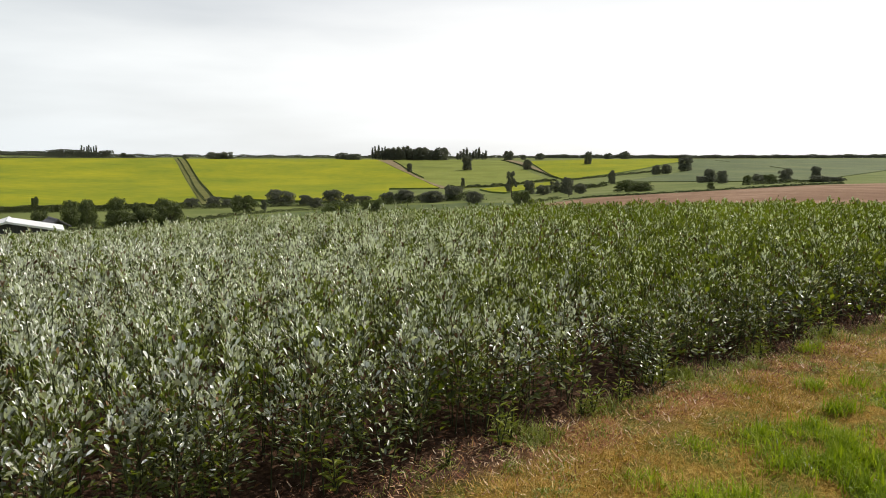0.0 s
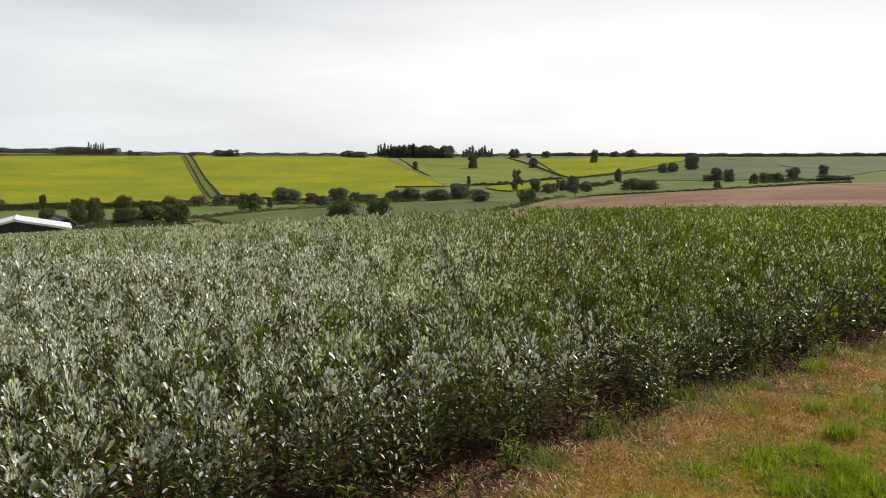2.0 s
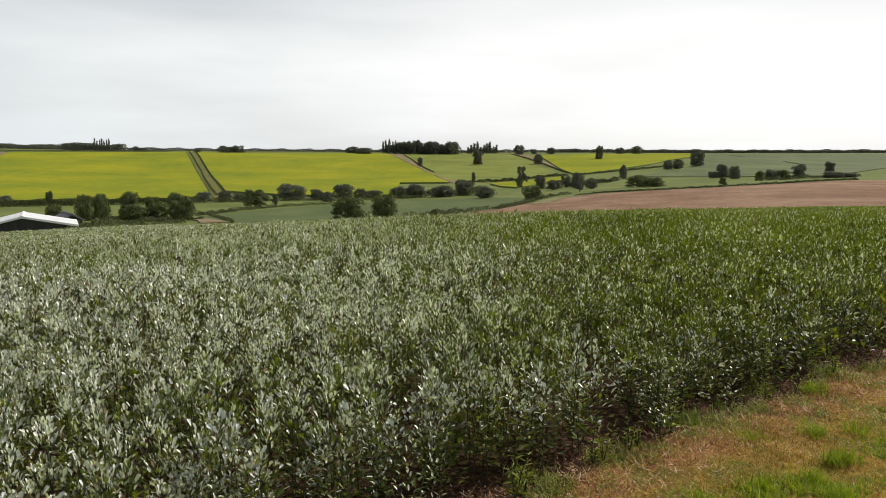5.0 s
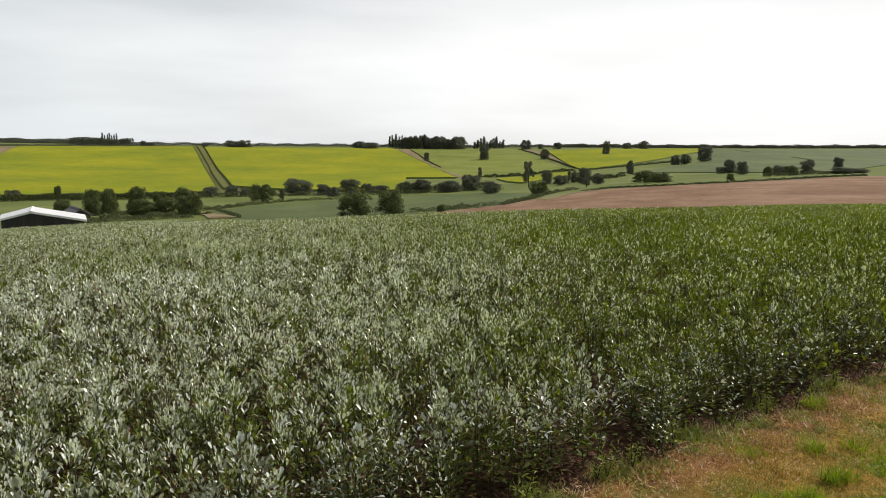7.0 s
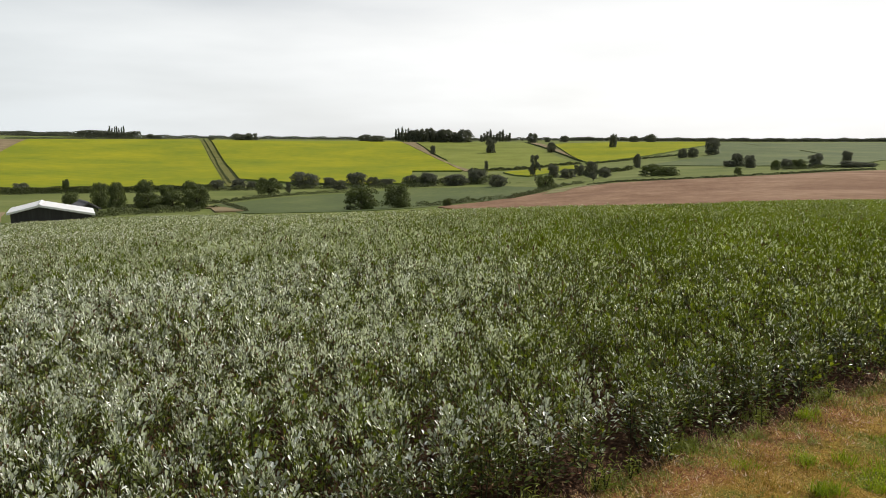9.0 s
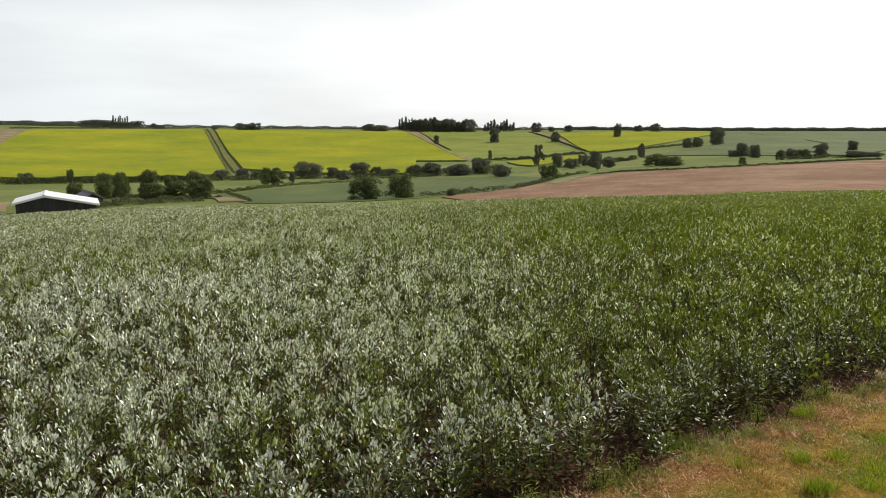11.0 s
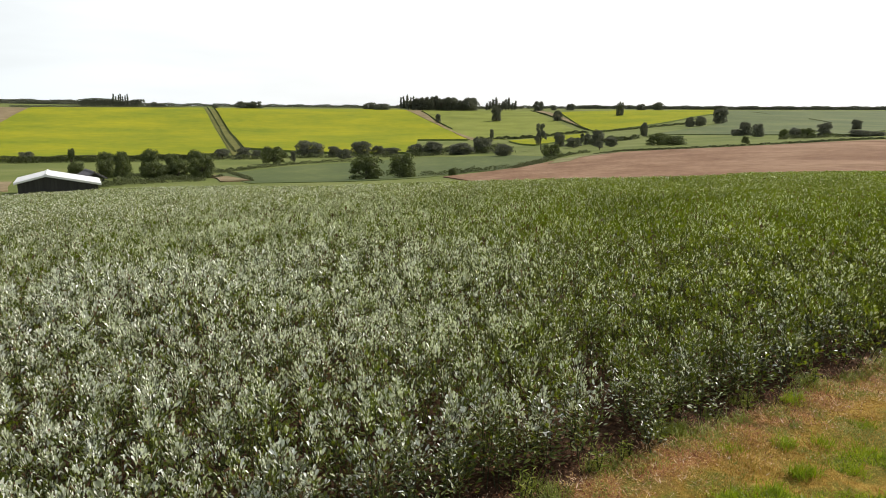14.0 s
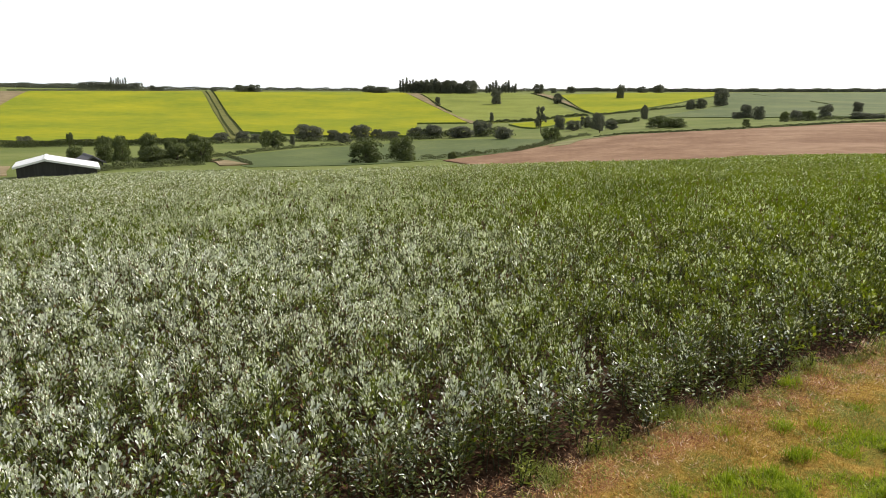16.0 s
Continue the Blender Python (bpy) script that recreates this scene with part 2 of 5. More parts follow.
def _land_table():
    """The far land as a smooth grid of height over bearing and log distance."""
    b = np.linspace(-60, 60, 121)
    lr = np.linspace(math.log(40), math.log(4500), 160)
    rows = np.array([np.interp(lr, np.log(RANGES + [4500]), list(h) + [h[-1] - 12]) for h in HEIGHTS])
    grid = np.array([np.interp(b, BEARINGS, rows[:, i]) for i in range(len(lr))]).T
    k = np.exp(-0.5 * (np.arange(-9, 10) / 3.0) ** 2)
    k /= k.sum()
    for axis in (0, 1):
        pad = np.pad(grid, [(9, 9) if axis == 0 else (0, 0), (9, 9) if axis == 1 else (0, 0)], mode="edge")
        grid = np.apply_along_axis(lambda v: np.convolve(v, k, mode="valid"), axis, pad)
    return b, lr, grid


_B, _LR, _GRID = _land_table()


def ground_z(x, y):
    """Height of the bare ground at a place in plan."""
    x, y = np.asarray(x, float), np.asarray(y, float)
    r = np.hypot(x, y)
    s = np.minimum(1, 62 / np.maximum(r, 1e-6))
    u, v = x * s, np.maximum(y * s, -6)
    u = np.where(y < 0, u * np.exp(y / 20), u)
    near = (0.663 + 0.03104 * u + 0.00386 * v - 0.003189 * u * u + 0.000521 * u * v - 0.002026 * v * v
            + (0.00256 * u ** 3 + 0.061 * u * u * v - 0.01028 * u * v * v + 0.01365 * v ** 3) * 1e-3) - CROP_H
    bear = np.degrees(np.arctan2(x, y))
    back = smooth((np.abs(bear) - 40) / 50)
    bear = np.clip(bear, -45, 45) * (1 - back)
    fb = (bear - _B[0]) / (_B[1] - _B[0])
    fr = np.clip((np.log(np.maximum(r, 1)) - _LR[0]) / (_LR[1] - _LR[0]), 0, len(_LR) - 1.001)
    i, j = fb.astype(int), fr.astype(int)
    p, q = fb - i, fr - j
    far = ((_GRID[i, j] * (1 - q) + _GRID[i, j + 1] * q) * (1 - p)
           + (_GRID[i + 1, j] * (1 - q) + _GRID[i + 1, j + 1] * q) * p)
    w = smooth((r - 46) / 40)
    return near * (1 - w) + far * w


def surface_z(x, y):
    """The ground with its small hummocks near the path."""
    x, y = np.asarray(x, float), np.asarray(y, float)
    bumps = 0.02 * np.sin(x * 3.1 + 1.2 * np.sin(y * 2.3)) * np.sin(y * 2.7 + 0.6) + 0.012 * np.sin(x * 9.7 + y * 4.1) * np.sin(y * 8.3 - x * 2.2)
    return ground_z(x, y) + bumps * smooth((14 - np.hypot(x, y)) / 2)


# ---- builders ----
def mesh_from(name, verts, faces, mat, smooth_faces=False):
    """A mesh from an array of vertices and an array (or list) of faces of one size."""
    me = bpy.data.meshes.new(name)
    verts, faces = np.asarray(verts, np.float32), np.asarray(faces, np.int32)
    k = faces.shape[1]
    me.vertices.add(len(verts))
    me.vertices.foreach_set("co", verts.ravel())
    me.loops.add(faces.size)
    me.loops.foreach_set("vertex_index", faces.ravel())
    me.polygons.add(len(faces))
    me.polygons.foreach_set("loop_start", np.arange(0, faces.size, k, dtype=np.int32))
    me.polygons.foreach_set("loop_total", np.full(len(faces), k, np.int32))
    me.update(calc_edges=True)
    me.validate()
    me.materials.append(mat)
    if smooth_faces:
        me.polygons.foreach_set("use_smooth", np.ones(len(faces), bool))
    return me


def part(name, bm_or_mesh, mat, parent, label=""):
    """One mesh object under a thing."""
    me = bm_or_mesh
    if isinstance(bm_or_mesh, bmesh.types.BMesh):
        me = bpy.data.meshes.new(name)
        bm_or_mesh.to_mesh(me)
        bm_or_mesh.free()
        me.materials.append(mat)
    ob = new(name, me)
    ob.parent = parent
    return tagged(ob, label)


def unit(v):
    return v / np.maximum(np.linalg.norm(v, axis=-1, keepdims=True), 1e-9)


def leaf_sheets(pos, way, face, length, width, fold=0.35, droop=0.15, rich=True, blunt=False):
    """Leaves: from pos along way, the blade turned to face, folded along the midrib. Returns verts and triangles."""
    n = len(pos)
    way = unit(way)
    side = unit(np.cross(way, face))
    up = np.cross(side, way)
    L, W = length[:, None], width[:, None]

    def at(a, b, c):
        return pos + way * (L * a) + side * (W * b) + up * (W * c - L * droop * a * a)
    if rich:
        (a, wa), (b, wb) = ((.38, .38), (.82, .44)) if blunt else ((.3, .46), (.7, .40))
        vs = [at(0, 0, 0), at(a, wa, fold * wa), at(b, wb, fold * wb), at(1, 0, 0), at(b, -wb, fold * wb), at(a, -wa, fold * wa)]
        tri = [(0, 2, 1), (0, 3, 2), (0, 4, 3), (0, 5, 4)]
    else:
        a = .68 if blunt else .5
        vs = [at(0, 0, 0), at(a, .48, fold * .48), at(1, 0, 0), at(a, -.48, fold * .48)]
        tri = [(0, 2, 1), (0, 3, 2)]
    v = np.stack(vs, 1).reshape(-1, 3)
    f = (np.arange(n)[:, None, None] * len(vs) + np.array(tri)[None]).reshape(-1, 3)
    return v, f


def tube(path, radii, sides=5):
    """A tapered round limb along a path."""
    path = np.asarray(path, float)
    vs, fs = [], []
    for i, p in enumerate(path):
        d = path[min(i + 1, len(path) - 1)] - path[max(i - 1, 0)]
        d = d / max(np.linalg.norm(d), 1e-9)
        a = np.cross(d, (0.3, 0.9, 0.1))
        a /= max(np.linalg.norm(a), 1e-9)
        b = np.cross(d, a)
        for k in range(sides):
            t = 2 * math.pi * k / sides
            vs.append(p + radii[i] * (a * math.cos(t) + b * math.sin(t)))
    for i in range(len(path) - 1):
        for k in range(sides):
            j = (k + 1) % sides
            fs.append((i * sides + k, i * sides + j, (i + 1) * sides + j, (i + 1) * sides + k))
    return np.array(vs), np.array(fs)


def joined(pieces):
    """Several (verts, faces) as one."""
    vs, fs, o = [], [], 0
    for v, f in pieces:
        vs.append(v)
        fs.append(np.asarray(f) + o)
        o += len(v)
    return np.concatenate(vs), np.concatenate(fs)


# ---- the ground: one sheet to the horizon ----
EDGE_A, EDGE_D = np.array([0.0, 3.17]), np.array([0.819, 0.574])  # foot of the crop's edge: a point and its direction
EDGE_N = np.array([-0.574, 0.819])                                 # into the crop


def into_crop(x, y):
    """Metres from the crop's edge, positive among the plants."""
    return (x - EDGE_A[0]) * EDGE_N[0] + (y - EDGE_A[1]) * EDGE_N[1]


def along_edge(x, y):
    return (x - EDGE_A[0]) * EDGE_D[0] + (y - EDGE_A[1]) * EDGE_D[1]


_LATTICE = np.random.default_rng(99).random((64, 64))


def lattice_noise(u, v):
    i, j = np.floor(u).astype(int), np.floor(v).astype(int)
    p, q = smooth(u - i), smooth(v - j)
    a, b, c, d = (_LATTICE[(i + di) % 64, (j + dj) % 64] for di, dj in ((0, 0), (1, 0), (0, 1), (1, 1)))
    return (a * (1 - p) + b * p) * (1 - q) + (c * (1 - p) + d * p) * q


def patchy(x, y, f=1.0):
    """Uneven patches from 0 to 1."""
    u, v = f * x + 11.3 * f, f * y + 5.7 * f
    return np.clip((0.55 * lattice_noise(u, v) + 0.30 * lattice_noise(2.1 * u + 9, 2.1 * v) + 0.15 * lattice_noise(4.3 * u, 4.3 * v + 3) - 0.5) * 1.7 + 0.5, 0, 1)


def green_mask(x, y, d):
    """Where the verge is green: beyond the dry strip, in ragged patches."""
    edge = 0.86 + 0.16 * np.sin(2.3 * along_edge(x, y) + 0.8) + 0.10 * np.sin(6.1 * along_edge(x, y) + 2.0)
    return smooth((d - edge + 0.10) / 0.35) * smooth((patchy(x, y, 2.6) - 0.12) / 0.3) * smooth((3.9 - d) / 1.0)


def ground_material():
    """Soil under the crop, a worn dry margin beside it, then green grass; pasture farther off."""
    m = bpy.data.materials.new("ground_cover")
    m.use_nodes = True
    n, l = m.node_tree.nodes, m.node_tree.links
    bsdf = n["Principled BSDF"]
    bsdf.inputs["Roughness"].default_value, bsdf.inputs["Specular IOR Level"].default_value = 0.95, 0.1
    co = n.new("ShaderNodeTexCoord")

    def tex(scale, detail=5, rough=0.6):
        t = n.new("ShaderNodeTexNoise")
        t.inputs["Scale"].default_value, t.inputs["Detail"].default_value, t.inputs["Roughness"].default_value = scale, detail, rough
        l.new(co.outputs["Object"], t.inputs["Vector"])
        return t.outputs["Fac"]

    def ramp(fac, stops):
        r = n.new("ShaderNodeValToRGB")
        e = r.color_ramp.elements
        e[0].position, e[0].color = stops[0][0], (*stops[0][1], 1)
        e[1].position, e[1].color = stops[-1][0], (*stops[-1][1], 1)
        for p, c in stops[1:-1]:
            e.new(p).color = (*c, 1)
        l.new(fac, r.inputs["Fac"])
        return r.outputs["Color"]

    def mix(fac, a, b):
        x = n.new("ShaderNodeMixRGB")
        l.new(fac, x.inputs[0])
        l.new(a, x.inputs[1])
        l.new(b, x.inputs[2])
        return x.outputs["Color"]

    def math_(op, a, b):
        x = n.new("ShaderNodeMath")
        x.operation = op
        x.use_clamp = op == "MULTIPLY"
        for s, v in zip(x.inputs, (a, b)):
            if isinstance(v, (int, float)):
                s.default_value = v
            else:
                l.new(v, s)
        return x.outputs[0]

    def attr(name):
        a = n.new("ShaderNodeAttribute")
        a.attribute_name = name
        return a.outputs["Fac"]
    soil = ramp(tex(22), [(0.3, (0.036, 0.018, 0.010)), (0.5, (0.082, 0.043, 0.025)), (0.72, (0.16, 0.094, 0.058))])
    ochre = ramp(tex(19, 6, 0.8), [(0.3, (0.16, 0.08, 0.012)), (0.5, (0.34, 0.205, 0.036)), (0.68, (0.56, 0.39, 0.10))])
    litter = ramp(tex(17, 6, 0.8), [(0.3, (0.13, 0.046, 0.017)), (0.5, (0.31, 0.143, 0.055)), (0.7, (0.54, 0.31, 0.15))])
    moss = ramp(tex(50, 6, 0.7), [(0.3, (0.075, 0.09, 0.012)), (0.7, (0.27, 0.25, 0.045))])
    green = ramp(tex(13, 6, 0.8), [(0.3, (0.06, 0.075, 0.008)), (0.5, (0.13, 0.15, 0.016)), (0.68, (0.28, 0.25, 0.06))])
    far = ramp(tex(0.03), [(0.3, (0.105, 0.13, 0.034)), (0.5, (0.135, 0.16, 0.043)), (0.7, (0.18, 0.195, 0.065))])
    wobble = math_("SUBTRACT", tex(1.6), 0.5)
    wobble2 = math_("SUBTRACT", tex(6), 0.5)
    m_green = math_("ADD", attr("verge"), math_("ADD", math_("MULTIPLY_ADD", wobble, 0.4), math_("MULTIPLY_ADD", wobble2, 0.5)))
    m_soil = math_("ADD", attr("crop"), math_("ADD", math_("MULTIPLY_ADD", wobble, 0.5), math_("MULTIPLY_ADD", wobble2, 0.5)))

    def step(fac, lo, hi):
        r = n.new("ShaderNodeMapRange")
        r.inputs[1].default_value, r.inputs[2].default_value = lo, hi
        l.new(fac, r.inputs[0])
        return r.outputs[0]
    dry = mix(step(math_("ADD", attr("margin"), math_("MULTIPLY_ADD", wobble, 1.2)), 0.35, 0.65), ochre, litter)
    dry = mix(step(tex(2.3, 4), 0.47, 0.6), dry, moss)
    c = mix(step(m_green, 0.35, 0.65), dry, green)
    c = mix(step(m_soil, 0.3, 0.7), c, soil)
    c = mix(attr("far"), c, far)
    l.new(c, bsdf.inputs["Base Color"])
    b = n.new("ShaderNodeBump")
    b.inputs["Strength"].default_value, b.inputs["Distance"].default_value = 1.0, 0.04
    l.new(tex(30, 6, 0.7), b.inputs["Height"])
    l.new(b.outputs["Normal"], bsdf.inputs["Normal"])
    for node in n:
        if node.bl_idname == "ShaderNodeMath" and node.operation == "MULTIPLY_ADD":
            node.inputs[2].default_value = 0.0
    return m


def build_ground():
    az = np.radians(np.concatenate([np.arange(-180, -46, 4.0), np.arange(-46, 46, 0.55), np.arange(46, 180, 4.0)]))
    r = np.concatenate([[0.05], np.arange(0.4, 9, 0.12), np.geomspace(9.1, 4300, 210)])
    A, R = np.meshgrid(az, r)
    x, y = np.sin(A) * R, np.cos(A) * R
    z = surface_z(x, y)
    na, nr = len(az), len(r)
    v = np.stack([x, y, z], -1).reshape(-1, 3)
    i = np.arange(nr - 1)[:, None] * na + np.arange(na)[None]
    j = np.arange(nr - 1)[:, None] * na + (np.arange(na)[None] + 1) % na
    f = np.stack([i, j, j + na, i + na], -1).reshape(-1, 4)[:, ::-1]
    me = mesh_from("ground", v, f, ground_material(), True)
    d = into_crop(x, y).ravel()
    rr = R.ravel()
    for name, value in (("crop", smooth((d + 0.47 + 0.22 * smooth((0.9 - along_edge(x, y).ravel()) / 0.8)) / 0.7)), ("verge", np.maximum(green_mask(x.ravel(), y.ravel(), -d), smooth((-d - 2.6) / 1.0))),
                        ("margin", smooth((d + 0.75) / 0.6)), ("far", smooth((rr - 30) / 18))):
        a = me.attributes.new(name, "FLOAT", "POINT")
        a.data.foreach_set("value", value.astype(np.float32))
    return tagged(new("ground", me), "rolling farmland with grass, dry verge and bare soil", "ground", kind="structure")


build_ground()


def drape(name, side_a, side_b, lift, mat, label, category, n=40, k=24, skirt=None, wander=0.0):
    """A field laid over the land between two lines in plan, with an edge of its own depth."""
    a, b = np.array(side_a, float), np.array(side_b, float)

    def resample(p, m):
        s = np.concatenate([[0], np.cumsum(np.linalg.norm(np.diff(p, axis=0), axis=1))])
        q = np.linspace(0, s[-1], m)
        return np.stack([np.interp(q, s, p[:, 0]), np.interp(q, s, p[:, 1])], 1)
    a, b = resample(a, n), resample(b, n)
    t = np.linspace(0, 1, k)[None, :, None]
    g = a[:, None] * (1 - t) + b[:, None] * t
    if wander:
        g = g + wander * np.sin(g[..., ::-1] * 0.09 + 1.3) * (0.5 + 0.5 * np.sin(g * 0.31))
    z = ground_z(g[..., 0], g[..., 1])
    top = np.concatenate([g, (z + lift)[..., None]], -1).reshape(-1, 3)
    low = np.concatenate([g, (z - 0.5)[..., None]], -1).reshape(-1, 3)
    i = np.arange(n - 1)[:, None] * k + np.arange(k - 1)[None]
    f = np.stack([i, i + 1, i + k + 1, i + k], -1).reshape(-1, 4)
    rim = np.concatenate([np.arange(k), np.arange(1, n) * k + k - 1, (n - 1) * k + np.arange(k - 2, -1, -1), np.arange(n - 2, 0, -1) * k])
    m = len(rim)
    vs = np.concatenate([top, top[rim], low[rim]])
    o = len(top)
    q = np.arange(m)
    sf = np.stack([o + q, o + (q + 1) % m, o + m + (q + 1) % m, o + m + q], -1)
    # faces up
    p = top[f[len(f) // 2]]
    if np.cross(p[1] - p[0], p[2] - p[0])[2] < 0:
        f = f[:, ::-1]
    me = mesh_from(name, vs, np.concatenate([f, sf]), mat, True)
    if skirt:
        me.materials.append(skirt)
        idx = np.concatenate([np.zeros(len(f), np.int32), np.ones(len(sf), np.int32)])
        me.polygons.foreach_set("material_index", idx)
    return tagged(new(name, me), label, category, kind="structure")


drape("rape_field", [(-490.1, 771.4), (-425.0, 640.0), (-330.0, 450.0), (-240.0, 282.0)],
      [(-338.5, 880.3), (-259.2, 691.0), (-208.2, 568.7), (-159.8, 447.1), (-129.3, 369.5)], 1.2, M_RAPE, "oilseed rape in yellow flower on the far hillside", "field", skirt=M_RAPE_STALK, n=60, k=60)
drape("rape_field", [(-318.9, 868.9), (-257.6, 718.2), (-224.6, 638.6), (-177.2, 521.1)],
      [(-89.4, 936.0), (-57.9, 791.9), (-36.2, 707.0), (-18.2, 624.3), (-3.0, 509.3)], 1.2, M_RAPE, "oilseed rape in yellow flower on the far hillside", "field", skirt=M_RAPE_STALK, n=60, k=50)
drape("rape_field", [(-181.5, 532.0), (-130.0, 529.0), (-88.0, 525.0), (-40.0, 519.0)],
      [(-136.7, 416.9), (-100.0, 396.0), (-57.3, 384.6), (-31.0, 387.3)], 1.28, M_RAPE, "lower part of the flowering rape crop", "field", skirt=M_RAPE_STALK)
drape("rape_field", [(105.4, 861.2), (172.5, 895.6), (248.8, 920.5), (325.3, 968.5)],
      [(99.0, 559.9), (134.5, 597.4), (184.8, 661.9), (265.2, 788.6)], 1.2, M_RAPE, "smaller yellow rape field behind a hedge", "field", skirt=M_RAPE_STALK)
drape("rape_field", [(25.3, 483.7), (38.0, 499.0), (50.5, 505.7), (86.8, 546.5)],
      [(30.6, 447.3), (37.9, 428.8), (47.5, 439.2), (77.3, 485.5)], 1.0, M_RAPE, "narrow strip of flowering rape by the valley trees", "field", skirt=M_RAPE_STALK)
drape("pasture", [(-69.0, 946.3), (-11.2, 954.0), (33.8, 947.0), (76.0, 934.1)],
      [(8.0, 492.1), (19.0, 513.5), (49.9, 535.6), (94.8, 582.7)], 0.35, M_PASTURE, "green sloping pasture below the skyline wood", "field")
TRACK_WEST = [(-337.0, 880.3), (-257.7, 691.0), (-206.7, 568.7), (-158.3, 447.1), (-127.8, 369.5)]
TRACK_MIDDLE = [(-334.6, 884.8), (-264.6, 715.9), (-229.0, 632.0), (-166.7, 472.9), (-133.7, 390.9)]
TRACK_EAST = [(-320.9, 868.9), (-259.6, 718.2), (-226.6, 638.6), (-179.2, 521.1), (-138.7, 416.9), (-121.0, 370.0)]
drape("farm_track", TRACK_WEST, TRACK_EAST, 0.4, M_TRACK_GRASS, "grassy track with worn wheel lines running uphill", "track", n=60, k=6)
drape("farm_track", [(-86.9, 936.0), (-55.4, 792.1), (-33.9, 707.1), (-16.2, 624.4), (-1.0, 513.0)],
      [(-66.8, 936.3), (-41.0, 757.9), (-20.2, 658.3), (-5.4, 577.8), (6.3, 512.0)],
      0.45, M_TRACK, "pale bare track along the pasture hedge", "track", n=60, k=6)
drape("farm_track", [(80.0, 914.0), (88.5, 832.0), (95.0, 754.0), (99.5, 688.0), (101.0, 606.0)],
      [(91.0, 914.0), (99.0, 832.0), (101.5, 754.0), (101.2, 688.0), (100.6, 612.0)], 0.45, M_TRACK, "pale track between the hedge and the small rape field", "track", n=50, k=6)
drape("farmyard", [(-104.6, 153.6), (-95.0, 138.0), (-83.7, 121.4)], [(-120.0, 146.2), (-104.0, 130.0), (-92.2, 110.6)], 0.25, M_TRACK,
      "bare trodden soil beside the barn", "ground", n=16, k=10)
drape("lane_bank", [(-76.1, 203.9), (-64.7, 185.7), (-50.2, 156.7)], [(-81.0, 200.0), (-67.0, 180.0), (-55.2, 150.4)], 0.3, M_TRACK,
      "worn earth bank beside the lane", "ground", n=16, k=8)
drape("tilled_field", [(33.1, 249.2), (43.5, 254.4), (54.4, 257.0), (66.5, 232.0), (76.7, 212.5), (93.3, 207.6), (170.0, 246.4)],
      [(-6.1, 148.3), (0.5, 110.0), (6.1, 80.0), (14.3, 65.7), (22.6, 62.7), (42.0, 62.7)], 0.2, M_PLOUGH, "reddish bare tilled soil on the brow", "field", n=70, k=50)
drape("cereal_field", [(-80.5, 218.3), (-76.3, 280.0), (-57.7, 303.2), (-26.7, 350.6), (18.0, 345.0), (33.0, 300.0)],
      [(-45.4, 139.7), (-23.9, 144.4), (-10.0, 154.0), (1.0, 186.0), (11.0, 187.0), (20.5, 222.0), (31.8, 265.0)], 0.12, M_CEREAL, "young blue-green cereal crop on the valley floor", "field", n=60, k=40)
drape("grass_strip", [(22.0, 205.0), (31.5, 252.0), (46.0, 264.5)], [(29.0, 212.0), (38.0, 246.0), (53.0, 256.0)], 0.3, M_RANK,
      "rough yellow-green grass strip beside the hedge", "ground", n=20, k=8, wander=0.6)
drape("cereal_field", [(120.0, 470.0), (210.0, 600.0), (330.0, 960.0)], [(175.0, 330.0), (300.0, 480.0), (620.0, 860.0)], 0.4, M_CEREAL,
      "pale green cereal on the rising hillside", "field", n=50, k=40)
drape("bare_strip", [(-379.3, 516.9), (-430.0, 590.0), (-519.9, 713.0), (-560.0, 770.0)], [(-303.7, 415.0), (-382.7, 563.8), (-418.1, 633.7), (-492.0, 771.4)], 0.4, M_TRACK,
      "brown fallow strip beside the rape", "field")


# ---- trees and hedges ----
def crown_leaves(rng, blobs, count, size, inner=0.25):
    """Clumps of leaves on and in a set of rounded boughs (centre, radius)."""
    c, r = np.array([b[0] for b in blobs]), np.array([b[1] for b in blobs])
    wt = (r ** 2) / (r ** 2).sum()
    k = rng.choice(len(blobs), count, p=wt)
    d = unit(rng.normal(size=(count, 3)))
    d[:, 2] = np.where(d[:, 2] < -0.5, -d[:, 2] * 0.6, d[:, 2])
    s = np.where(rng.random(count) < inner, rng.uniform(0.3, 0.85, count), rng.uniform(0.82, 1.12, count))
    pos = c[k] + d * r[k][:, None] * s[:, None] * np.array([1, 1, 0.85])
    face = unit(d + 0.38 * rng.normal(size=(count, 3)))
    way = unit(np.cross(face, rng.normal(size=(count, 3))))
    ln = size * rng.uniform(0.6, 1.4, count)
    return leaf_sheets(pos - way * ln[:, None] * 0.5, way, face, ln, ln * rng.uniform(0.6, 0.9, count), fold=0.3, rich=False)


